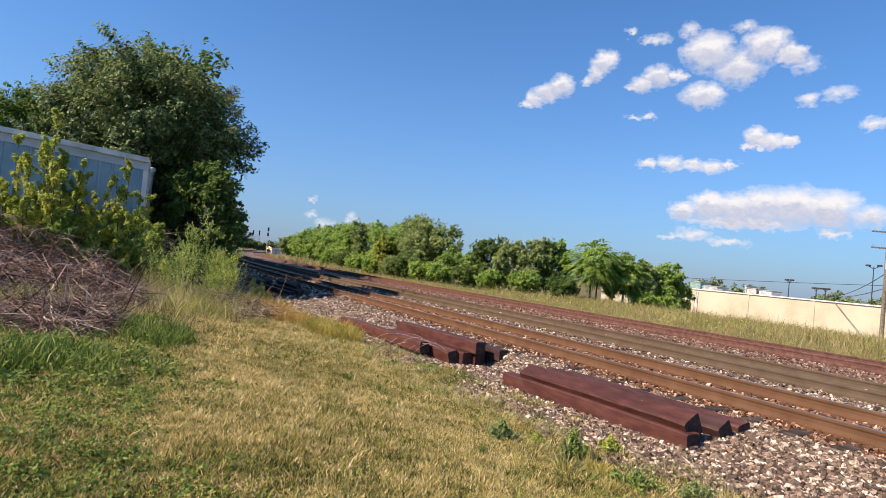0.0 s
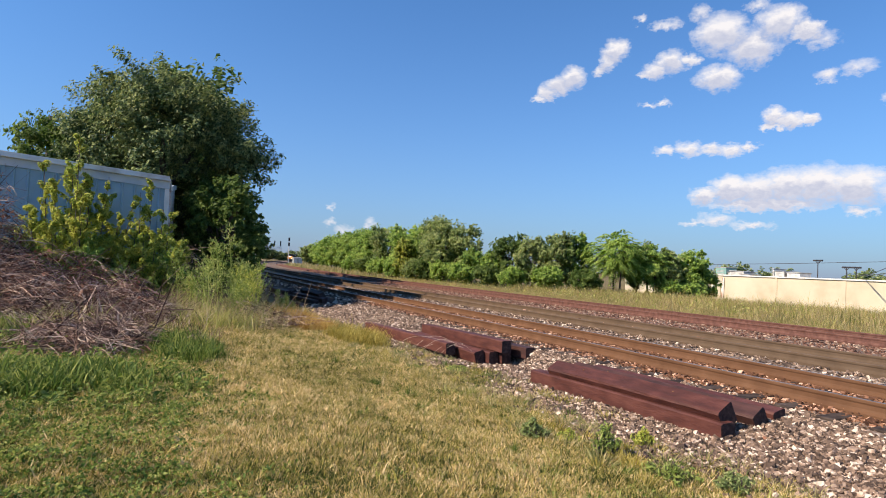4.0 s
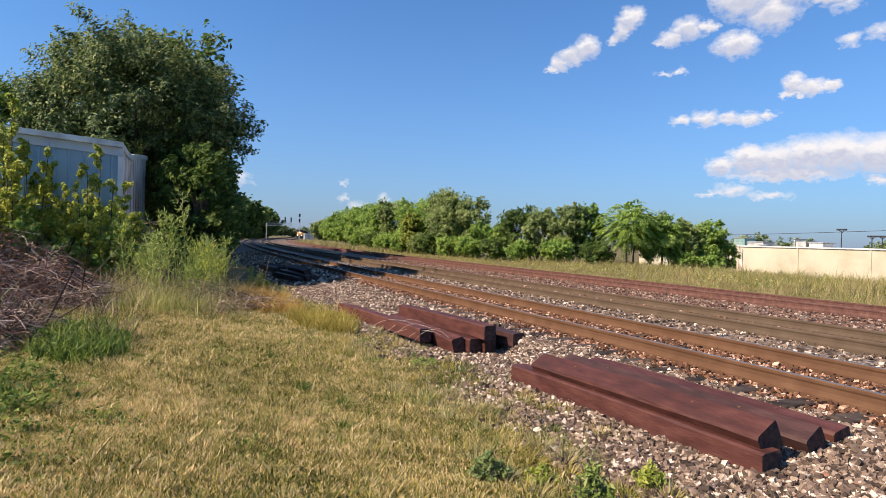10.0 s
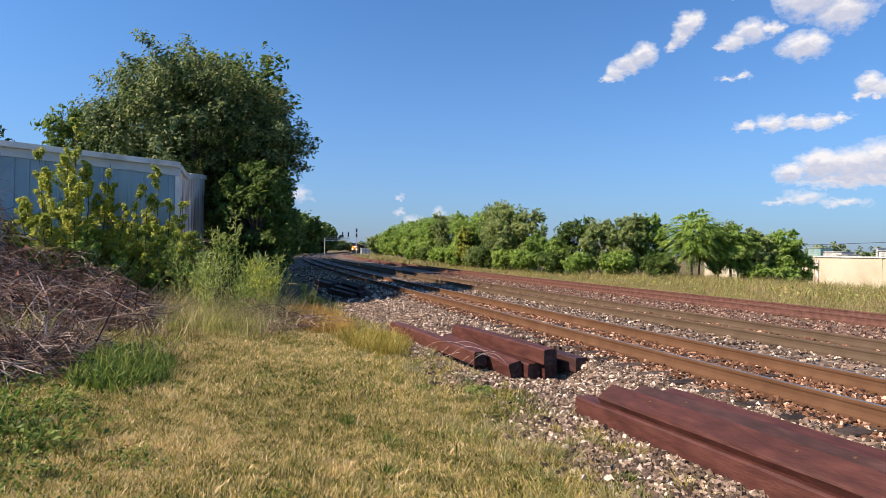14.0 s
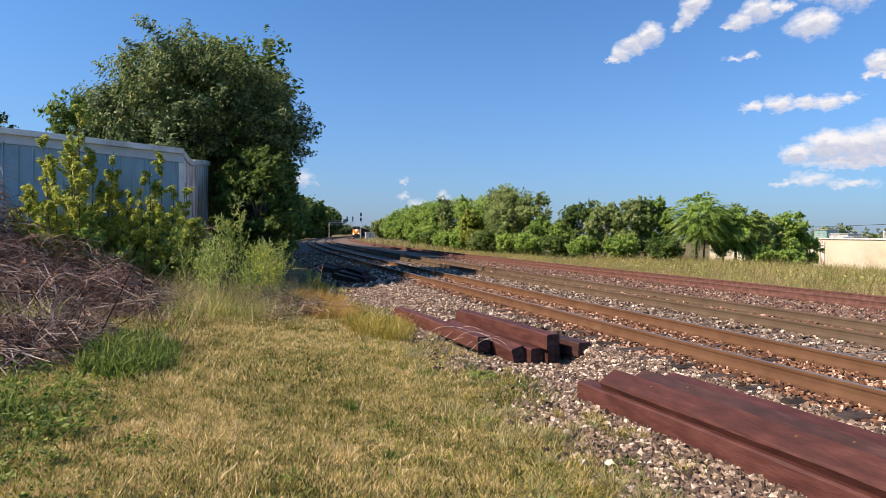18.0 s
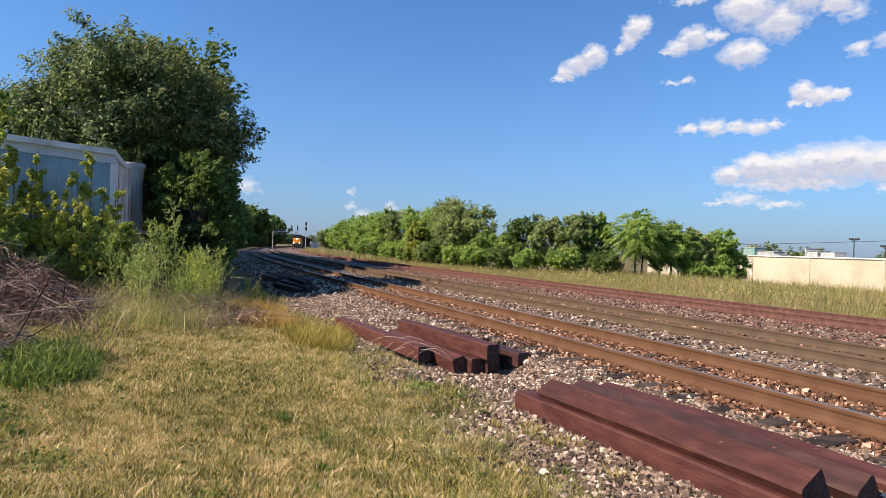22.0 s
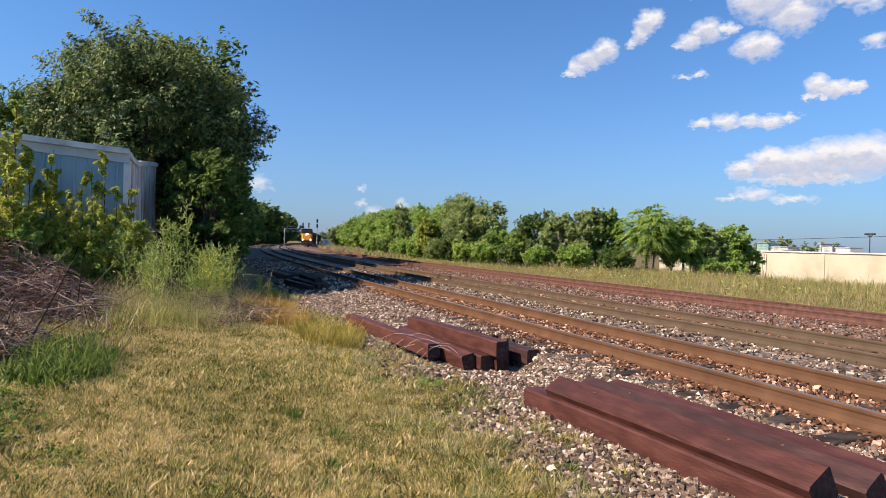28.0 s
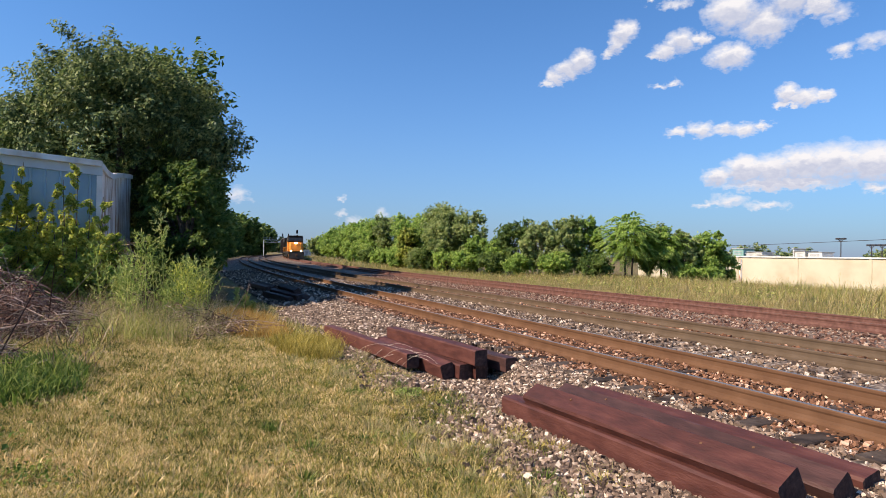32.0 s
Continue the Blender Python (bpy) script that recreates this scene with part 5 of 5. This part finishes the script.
# a few cut limbs lying on the brush
for k, (s, d, z, ang, L, r) in enumerate([(12.6, 0.9, 0.5, 60, 1.4, 0.025), (13.4, -2.4, 0.95, 25, 1.5, 0.03), (12.4, -1.2, 0.75, 40, 1.1, 0.02), (9.2, -0.1, 0.42, 25, 0.9, 0.014), (14.6, 0.4, 0.75, 10, 1.2, 0.018), (13.0, 0.2, 0.62, 118, 0.9, 0.016), (15.2, -2.9, 1.3, 70, 1.3, 0.03)]):
    p = P(s, d, z)
    w = Vector((math.cos(radians(ang)), math.sin(radians(ang)), 0.06)) * L / 2
    ob = mesh_ob("limb", *tube([p - w, p + Vector((0, 0, 0.05)), p + w], [r * 0.6, r * 0.55, r * 0.35], 7), M_DEAD)
    tagged(ob, "grey-brown cut limb lying on brush", "branch")

# small plants in the stones
PLANTS = [(4.1, 5.1, 0.36, 0.15), (4.3, 5.8, 0.22, 0.16), (4.7, 4.6, 0.24, 0.16), (3.3, 5.2, 0.2, 0.3), (4.6, 5.0, 0.14, 0.14), (3.0, 5.6, 0.2, 0.22), (8.9, 5.8, 0.14, 0.25)]
for k, (s, d, h, r) in enumerate(PLANTS):
    g = make_bush(s, d, h, r, 900, 0.045 if k != 1 else 0.05, (M_TALLWEED, M_SHRUB, M_LEAF_GREY)[k % 3], 600 + k, "small bright green weed growing in ballast", 16)

# dry vines over the second pile
vn = random.Random(9)
for k in range(8):
    a = P(12.6 - 0.25 * k, 6.2 + vn.uniform(-0.15, 0.1) + 0.02 * k, -0.24)
    b = P(11.3 - 0.12 * k + vn.uniform(-0.4, 0.4), 6.7 + vn.uniform(-0.25, 0.35), vn.uniform(-0.1, 0.05))
    top = a.lerp(b, vn.uniform(0.35, 0.65)) + Vector((0, 0, vn.uniform(0.12, 0.4)))
    pts = [a.lerp(top, q).lerp(top.lerp(b, q), q) for q in (j / 10 for j in range(11))]
    ob = mesh_ob("vine", *tube(pts, [0.0045 - 0.00025 * j for j in range(11)], 5), M_VINE)
    tagged(ob, "pale dry vine arching over discarded ties", "vine", "dry vines")

# bottle and dead leaves by the first pile
bot = thing("plastic_bottle", Matrix.Translation(P(3.3, 7.55, -0.16)) @ Matrix.Rotation(radians(20), 4, "Z"), "crumpled clear blue plastic bottle lying on ballast", "bottle")
bm = bmesh.new()
cyl(bm, (-0.1, 0, 0), (0.05, 0, 0.005), 0.034, 0.036, 10)
cyl(bm, (0.05, 0, 0.005), (0.09, 0, 0.006), 0.036, 0.014, 10)
part("bottle_body", bm, M_PLASTIC, bot)
bm = bmesh.new()
cyl(bm, (0.09, 0, 0.006), (0.112, 0, 0.007), 0.015, 0.015, 10)
part("cap", bm, M_BLUE, bot, "blue screw cap")
gl = np.random.default_rng(77)
sl, dl = gl.uniform(3.25, 3.9, 60), gl.uniform(7.1, 7.6, 60)
nl = gl.normal(size=(60, 3)) * np.array([0.4, 0.4, 1])
nl /= np.linalg.norm(nl, axis=1, keepdims=True)
lv, lf = quads(sd_world(sl, dl, np.full(60, -0.15) + gl.uniform(0, 0.03, 60)), np.full(60, 0.07), np.full(60, 0.045), nl, rng=gl)
tagged(mesh_ob("fallen_leaves", lv, lf, M_DRYLEAF), "dry orange-brown leaves on ballast", "leaves", kind="stuff")

# ---------- pale building beyond the field ----------


def make_building():
    b = thing("low_building", pose(0, 0, 0), "long low cream-painted building with rooftop units", "building")
    d0, d1, s0, s1, zb, zt = 74.0, 100.0, -40.0, 78.0, -2.7, 1.82

    def slab(name, sa, sb, da, db, za, zt_, m, parent=b, label=""):
        vs = [P(s, d, z) for s in (sa, sb) for d in (da, db) for z in (za, zt_)]
        ob = mesh_ob(name, vs, [(0, 1, 3, 2), (4, 6, 7, 5), (0, 4, 5, 1), (2, 3, 7, 6), (0, 2, 6, 4), (1, 5, 7, 3)], m, parent)
        return tagged(ob, label)

    slab("wall", s0, s1, d0, d1, zb, zt, M_CREAM)
    slab("parapet_cap", s0 - 0.15, s1 + 0.15, d0 - 0.15, d0 + 0.25, zt, zt + 0.16, M_WHITEMETAL)
    for k in range(14):
        slab("pilaster", s0 + 4 + k * 8.6, s0 + 4.3 + k * 8.6, d0 - 0.08, d0 + 0.02, zb, zt - 0.02, M_CREAM)
    slab("downpipe", 58.0, 58.35, d0 - 0.18, d0 - 0.02, zb, zt - 0.3, M_STAINED, label="rusty stain and downpipe")
    for sa, w, h, m, dd in ((62.6, 1.9, 1.2, M_TEAL, 6), (60.9, 0.8, 0.5, M_GREYMETAL, 6), (59.6, 1.3, 0.7, M_PALEUNIT, 5), (58.4, 1.1, 0.65, M_PALEUNIT, 5), (57.0, 1.4, 0.25, M_WHITEMETAL, 4), (52.4, 1.4, 0.85, M_PALEUNIT, 5), (50.4, 1.8, 0.7, M_WHITEMETAL, 5), (53.3, 0.2, 1.15, M_WHITEMETAL, 5)):
        u = thing("rooftop_unit", Matrix.Translation(P(sa, d0 + dd, zt)) @ Matrix.Rotation(math.atan2(UY, UX), 4, "Z"), "boxy pale ventilation unit on a flat roof", "rooftop unit", "rooftop units")
        part("casing", boxes((-w / 2, w / 2, -1.2, 1.2, 0.0, h), bevel=0.06), m, u)
        part("hood", boxes((-w / 2 - 0.1, w / 2 + 0.1, -1.3, 1.3, h, h + 0.12), bevel=0.03), M_GREYMETAL, u)
        for j in range(3):
            part("louvre", boxes((-w / 2 + 0.3, w / 2 - 0.3, 1.2, 1.24, h * (0.25 + 0.2 * j), h * (0.33 + 0.2 * j))), M_GREYMETAL, u)


make_building()
for k, (s, d, h, r) in enumerate(((114, 150, 8.6, 7), (104, 152, 7.6, 6), (86, 160, 7.4, 7), (74, 158, 7.2, 6), (62, 160, 7.2, 7), (124, 150, 7, 7))):
    make_tree("tree", s, d, h - 0.5, r, 3500, 0.7, M_ELM, 700 + k, "distant dark green trees over a roof", clumps=30, group="distant trees", bare=0.05)

# ---------- utility poles, lamps, wires ----------


def utility_pole(s, d, h, label="wooden utility pole with crossarms and a pale transformer"):
    z0 = ground_z(s, d)
    t = thing("utility_pole", Matrix.Translation(P(s, d, z0)), label, "utility pole")
    bm = bmesh.new()
    cyl(bm, (0, 0, -0.2), (0, 0, h), 0.17, 0.12, 10)
    part("pole", bm, M_POLE, t)
    for zc in (h - 0.4, h - 1.7):
        part("crossarm", boxes((-1.2, 1.2, -0.06, 0.06, zc - 0.06, zc + 0.06), bevel=0.01), M_POLE, t)
        for x in (-1.05, -0.5, 0.5, 1.05):
            bm = bmesh.new()
            cyl(bm, (x, 0, zc + 0.06), (x, 0, zc + 0.24), 0.05, 0.035, 8)
            part("insulator", bm, M_GREYMETAL, t)
    bm = bmesh.new()
    cyl(bm, (0.0, -0.36, h - 3.4), (0.0, -0.36, h - 2.5), 0.24, 0.24, 12)
    part("transformer", bm, M_PALEUNIT, t, "pale grey transformer can")
    return t


def wire(p, q, sag, r=0.018, label="thin black overhead cable between poles"):
    pts = [Vector(p).lerp(Vector(q), k / 14) - Vector((0, 0, sag * 4 * (k / 14) * (1 - k / 14))) for k in range(15)]
    return tagged(mesh_ob("overhead_cable", *tube(pts, [r] * 15, 4), M_WIRE), label, "cable", "overhead cables")


utility_pole(24.6, 54.0, 9.6)
wire(P(24.6, 54, 3.5), P(43, 54.2, 2.95), 0.03, 0.025)
wire(P(43, 54.2, 2.95), P(110, 56, 3.4), 0.1, 0.025)
wire(P(24.6, 54, 3.5), P(-30, 66, 6.0), 1.0, 0.03)
wire(P(24.6, 54, 4.5), P(-30, 66, 4.9), 1.2, 0.03)
wire(P(24.6, 54, 4.5), P(41.3, 76, 2.5), 0.55, 0.03)
wire(P(24.6, 54, 3.3), P(41.3, 76, 2.5), 0.35, 0.03)
wire(P(24.6, 54, 4.2), P(8, 76, 3.1), 0.8, 0.03)
for s, d, h, w in ((48.5, 80, 2.4, 0.35), (46.0, 82, 1.6, 0.3), (44.8, 82, 1.6, 0.3), (38.3, 80, 4.8, 0.62)):
    t = thing("roof_lamp", Matrix.Translation(P(s, d, 1.82)) @ Matrix.Rotation(radians(-50), 4, "Z"), "slender dark twin-headed floodlight on a flat roof", "floodlight", "roof floodlights")
    bm = bmesh.new()
    cyl(bm, (0, 0, 0), (0, 0, h), 0.07, 0.05, 8)
    part("post", bm, M_WIRE, t)
    for x in (-1, 1):
        bm = bmesh.new()
        cyl(bm, (0, 0, h - 0.3), (x * w * 0.9, 0, h + 0.02), 0.045, 0.04, 6)
        part("bracket", bm, M_WIRE, t)
        part("lamp_head", boxes((x * w - 0.24, x * w + 0.24, -0.2, 0.2, h, h + 0.22), bevel=0.04), M_WIRE, t)

# ---------- signals ----------


def signal_head(parent, x, z, lamps=3):
    bm = bmesh.new()
    box(bm, x - 0.3, x + 0.3, -0.1, 0.06, z - 0.42 * lamps / 2, z + 0.42 * lamps / 2, bevel=0.04)
    hd = part("signal_head", bm, M_BLACK, parent, "black signal backboard")
    for k in range(lamps):
        bm = bmesh.new()
        zc = z + (k - (lamps - 1) / 2) * 0.4
        cyl(bm, (x, -0.42, zc), (x, -0.1, zc), 0.15, 0.15, 10)
        part("hood", bm, M_BLACK, hd)
    return hd


def make_gantry():
    m = Matrix.Translation(P(214, 31.1, -0.2)) @ Matrix.Rotation(math.atan2(UY, UX) - math.pi / 2 - radians(6), 4, "Z") @ Matrix.Diagonal((0.7, 0.8, 0.8, 1.0))
    t = thing("signal_gantry", m, "silver lattice cantilever signal bridge beside the tracks", "signal gantry")
    for y in (-0.5, 0.5):
        bm = bmesh.new()
        cyl(bm, (0, y, 0), (0, y, 7.3), 0.16, 0.14, 8)
        part("post", bm, M_SILVER, t)
    for y in (-0.5, 0.5):
        for z in (6.3, 7.4):
            bm = bmesh.new()
            box(bm, -0.2, 12.5, y - 0.07, y + 0.07, z - 0.07, z + 0.07)
            part("chord", bm, M_SILVER, t)
        for k in range(9):
            bm = bmesh.new()
            x = k * 1.4
            cyl(bm, (x, y, 6.3 if k % 2 else 7.4), (x + 1.4, y, 7.4 if k % 2 else 6.3), 0.05, 0.05, 6)
            part("brace", bm, M_SILVER, t)
    for k in range(10):
        part("walkway_rail", boxes((k * 1.35 - 0.03, k * 1.35 + 0.03, -0.62, -0.56, 7.4, 8.3)), M_SILVER, t)
    part("handrail", boxes((-0.1, 12.5, -0.62, -0.56, 8.27, 8.33)), M_SILVER, t)
    for x in (9.0, 11.9):
        bm = bmesh.new()
        cyl(bm, (x, 0, 7.4), (x, 0, 10.2), 0.07, 0.06, 6)
        part("mast", bm, M_SILVER, t)
        signal_head(t, x, 9.6)
        signal_head(t, x, 8.5, 2)


make_gantry()
mast = thing("signal_mast", Matrix.Translation(P(214, 42.5, -0.2)) @ Matrix.Rotation(math.atan2(UY, UX) - math.pi / 2 - radians(6), 4, "Z"), "tall silver signal mast with two black heads", "signal mast")
bm = bmesh.new()
cyl(bm, (0, 0, 0), (0, 0, 9.6), 0.13, 0.09, 8)
part("post", bm, M_SILVER, mast)
signal_head(mast, 0, 9.0)
signal_head(mast, 0, 7.2)
for k in range(8):
    part("ladder_rung", boxes((-0.3, 0.3, 0.18, 0.24, 1 + 0.7 * k, 1.05 + 0.7 * k)), M_SILVER, mast)
cabin = thing("relay_cabin", Matrix.Translation(P(220, 47.0, -0.2)) @ Matrix.Rotation(math.atan2(UY, UX) - math.pi / 2, 4, "Z"), "small silver signal relay cabin", "cabin")
part("cabin_body", boxes((-1.6, 1.6, -1, 1, 0, 2.5), bevel=0.05), M_SILVER, cabin)
part("cabin_roof", boxes((-1.75, 1.75, -1.15, 1.15, 2.5, 2.65), bevel=0.03), M_WHITEMETAL, cabin)
part("cabin_door", boxes((-0.45, 0.45, -1.03, -1.0, 0.1, 2.1), bevel=0.005), M_GREYMETAL, cabin)

# ---------- the train: x forward, z up from the rail head ----------


def wheel(parent, x, y, r=0.5):
    bm = bmesh.new()
    cyl(bm, (x, y - 0.06, r), (x, y + 0.06, r), r, r, 20)
    w = part("wheel", bm, M_RUST, parent)
    bm = bmesh.new()
    s = -1 if y > 0 else 1
    cyl(bm, (x, y + s * 0.06, r), (x, y + s * 0.09, r), r + 0.03, r + 0.03, 20)
    part("flange", bm, M_RUST, w)
    bm = bmesh.new()
    cyl(bm, (x, y - s * 0.14, r), (x, y - s * 0.05, r), 0.14, 0.16, 10)
    part("axle_box", bm, M_DARKPAINT, w)


def make_loco():
    t = thing("locomotive", pose(0, 0, 0), "orange and black wide-nosed freight locomotive with lit headlights", "locomotive")
    part("underframe", boxes((-21.2, -0.4, -1.5, 1.5, 1.05, 1.45), bevel=0.03), M_DARKPAINT, t)
    # wide cab and nose
    bm = bmesh.new()
    vs = box(bm, -5.4, -2.9, -1.5, 1.5, 1.45, 4.55, bevel=0.12)
    for v in vs:
        if v.co.x > -3.2 and v.co.z > 3.4:
            v.co.x -= 0.42 * (v.co.z - 3.4)
    part("cab", bm, M_ORANGE, t, "orange cab")
    bm = bmesh.new()
    vs = box(bm, -3.0, -1.35, -1.3, 1.3, 1.45, 3.35, bevel=0.16)
    for v in vs:
        if v.co.x > -1.9 and v.co.z > 2.6:
            v.co.x -= 0.35
            v.co.z -= 0.12
        if v.co.x > -1.9:
            v.co.y *= 0.86
    part("nose", bm, M_ORANGE, t, "orange sloping nose")
    part("cab_upper_band", boxes((-5.43, -3.15, -1.52, 1.52, 3.42, 3.5), bevel=0.01), M_DARKPAINT, t)
    bm = bmesh.new()
    vs = box(bm, -5.44, -2.86, -1.53, 1.53, 3.5, 4.57, bevel=0.1)
    for v in vs:
        if v.co.x > -3.2 and v.co.z > 3.4:
            v.co.x -= 0.42 * (v.co.z - 3.4)
    part("cab_upper", bm, M_DARKPAINT, t, "black upper cab")
    part("cab_roof", boxes((-5.55, -3.2, -1.45, 1.45, 4.55, 4.72), bevel=0.07), M_DARKPAINT, t, "black cab roof")
    bm = bmesh.new()
    box(bm, -3.34, -3.3, -1.38, 1.38, 3.5, 4.2, bevel=0.01, m=Matrix.Translation((-3.05, 0, 3.9)) @ Matrix.Rotation(radians(-22), 4, "Y") @ Matrix.Translation((3.32, 0, -3.85)))
    part("windscreen_band", bm, M_DARKPAINT, t, "black band round the windscreens")
    for y0, y1 in ((-1.25, -0.68), (-0.62, -0.06), (0.06, 0.62), (0.68, 1.25)):
        bm = bmesh.new()
        box(bm, -3.34, -3.27, y0, y1, 3.58, 4.12, bevel=0.02, m=Matrix.Translation((-3.03, 0, 3.9)) @ Matrix.Rotation(radians(-22), 4, "Y") @ Matrix.Translation((3.32, 0, -3.85)))
        part("windscreen", bm, M_GLASS, t, "dark windscreen pane")
    for s in (-1, 1):
        part("side_window", boxes((-4.9, -3.9, s * 1.5 - 0.012, s * 1.5 + 0.012, 3.45, 4.2), bevel=0.004), M_GLASS, t, "dark side window")
        part("number_board", boxes((-3.55, -3.28, s * 0.78 - 0.3, s * 0.78 + 0.3, 4.28, 4.5), bevel=0.02), M_BLACK, t)
    part("headlight_box", boxes((-2.5, -1.62, -0.4, 0.4, 2.95, 3.36), bevel=0.05), M_ORANGE, t)
    for y in (-0.16, 0.16):
        bm = bmesh.new()
        cyl(bm, (-1.66, y, 3.16), (-1.56, y, 3.16), 0.12, 0.15, 14)
        part("headlight", bm, M_LAMP, t, "glowing headlight")
    for y in (-0.98, 0.98):
        part("ditch_light_box", boxes((-1.15, -0.85, y - 0.2, y + 0.2, 1.45, 1.82), bevel=0.03), M_DARKPAINT, t)
        bm = bmesh.new()
        cyl(bm, (-0.85, y, 1.64), (-0.76, y, 1.64), 0.10, 0.13, 14)
        part("ditch_light", bm, M_LAMP, t, "glowing ditch light")
    # platform, steps, plough, coupler
    part("front_platform", boxes((-1.4, -0.35, -1.45, 1.45, 1.25, 1.45), bevel=0.02), M_DARKPAINT, t)
    bm = bmesh.new()
    vs = box(bm, -0.55, -0.15, -1.42, 1.42, 0.12, 1.25, bevel=0.03)
    for v in vs:
        if v.co.z < 0.6:
            v.co.x += 0.22
    part("snow_plough", bm, M_DARKPAINT, t, "black plough")
    part("coupler", boxes((-0.4, 0.35, -0.16, 0.16, 0.72, 1.02), bevel=0.04), M_RUST, t)
    for s in (-1, 1):
        for k in range(4):
            part("step", boxes((-1.3, -0.75, s * 1.45 - 0.12, s * 1.45 + 0.12, 0.35 + 0.28 * k, 0.39 + 0.28 * k)), M_ORANGE, t)
        part("front_handrail", boxes((-0.42, -0.36, s * 1.42 - 0.03, s * 1.42 + 0.03, 1.45, 2.45)), M_ORANGE, t)
        part("side_handrail", boxes((-20.8, -5.6, s * 1.5 - 0.025, s * 1.5 + 0.025, 2.4, 2.45)), M_ORANGE, t)
        for k in range(11):
            part("handrail_post", boxes((-20.6 + k * 1.45, -20.55 + k * 1.45, s * 1.5 - 0.025, s * 1.5 + 0.025, 1.45, 2.4)), M_ORANGE, t)
    part("front_rail_bar", boxes((-0.42, -0.36, -1.42, 1.42, 2.39, 2.45)), M_ORANGE, t)
    # long hood
    part("hood_lower", boxes((-20.6, -5.4, -0.95, 0.95, 1.45, 2.9), bevel=0.05), M_DARKPAINT, t)
    part("hood_upper", boxes((-20.6, -5.4, -1.0, 1.0, 2.9, 4.2), bevel=0.12), M_DARKPAINT, t)
    part("radiator_wing", boxes((-20.8, -16.4, -1.5, 1.5, 3.6, 4.55), bevel=0.1), M_DARKPAINT, t)
    part("exhaust_stack", boxes((-12.2, -11.3, -0.35, 0.35, 4.2, 4.6), bevel=0.04), M_DARKPAINT, t)
    for k in range(3):
        bm = bmesh.new()
        cyl(bm, (-19.6 + 1.4 * k, 0, 4.55), (-19.6 + 1.4 * k, 0, 4.64), 0.6, 0.6, 16)
        part("radiator_fan", bm, M_BLACK, t)
    bm = bmesh.new()
    for k in range(3):
        cyl(bm, (-4.6, -0.25 + 0.25 * k, 4.75), (-4.1, -0.25 + 0.25 * k, 4.78), 0.05, 0.09, 8)
    part("air_horn", bm, M_SILVER, t)
    bm = bmesh.new()
    cyl(bm, (-13.6, 0, 0.75), (-8.4, 0, 0.75), 0.62, 0.62, 16)
    bmesh.ops.scale(bm, vec=(1, 2.1, 0.9), verts=bm.verts)
    part("fuel_tank", bm, M_DARKPAINT, t)
    for xc in (-4.0, -17.6):
        part("bogie_frame", boxes((xc - 2.4, xc + 2.4, -1.25, -1.05, 0.45, 0.95), (xc - 2.4, xc + 2.4, 1.05, 1.25, 0.45, 0.95), (xc - 0.3, xc + 0.3, -1.1, 1.1, 0.6, 0.95), bevel=0.04), M_DARKPAINT, t)
        for dx in (-1.85, 0, 1.85):
            for s in (-1, 1):
                wheel(t, xc + dx, s * GAUGE / 2, 0.5)
    return t


def make_car():
    t = thing("freight_car", pose(0, 0, 0), "dark ribbed covered freight car", "freight car", "train of freight cars")
    part("body", boxes((-14.6, -0.6, -1.5, 1.5, 1.15, 4.5), bevel=0.1), M_CAR, t)
    part("roof", boxes((-14.7, -0.5, -1.55, 1.55, 4.5, 4.62), bevel=0.04), M_GREYMETAL, t)
    for s in (-1, 1):
        for k in range(10):
            part("side_rib", boxes((-14.3 + k * 1.5, -14.18 + k * 1.5, s * 1.5 - 0.06, s * 1.5 + 0.06, 1.2, 4.45)), M_CAR, t)
    part("coupler", boxes((-0.6, 0.1, -0.14, 0.14, 0.72, 1.0), bevel=0.03), M_RUST, t)
    for k in range(5):
        part("end_rung", boxes((-0.58, -0.54, 0.8, 1.3, 1.4 + 0.5 * k, 1.45 + 0.5 * k)), M_GREYMETAL, t)
    for xc in (-2.6, -12.6):
        part("bogie_frame", boxes((xc - 1.2, xc + 1.2, -1.1, -0.95, 0.4, 0.75), (xc - 1.2, xc + 1.2, 0.95, 1.1, 0.4, 0.75), (xc - 0.2, xc + 0.2, -1.0, 1.0, 0.5, 1.15), bevel=0.03), M_DARKPAINT, t)
        for dx in (-0.88, 0.88):
            for s in (-1, 1):
                wheel(t, xc + dx, s * GAUGE / 2, 0.46)
    return t


loco = make_loco()
car = make_car()
cars = [car] + [copy_thing(car, pose(0, 0, 0)) for k in range(8)]

# distance of the leading coupler along the line, by time
RUN = [(0, 404), (3, 380), (6, 355), (10, 321), (13, 296), (16, 269), (19, 241), (21, 224), (23, 207), (25, 190), (27, 172), (28, 162), (29, 152), (30, 141), (31, 130), (32, 118)]


def train_pose(s):
    """Pose of a vehicle whose front end is at s, facing the camera's end of the line."""
    p, q = TP(s + 1.0, far_d(s + 1.0)), TP(s + 19, far_d(s + 19))
    x = (p - q).normalized()
    f = p + x * 1.0
    return Matrix.Translation(Vector((f.x, f.y, 0.225))) @ Matrix.Rotation(math.atan2(x.y, x.x), 4, "Z")


def motions():
    back = 0.0
    for veh, length in [(loco, 21.6)] + [(c, 15.2) for c in cars]:
        walk(veh, [(t, train_pose(s + back)) for t, s in RUN])
        back += length


motions()
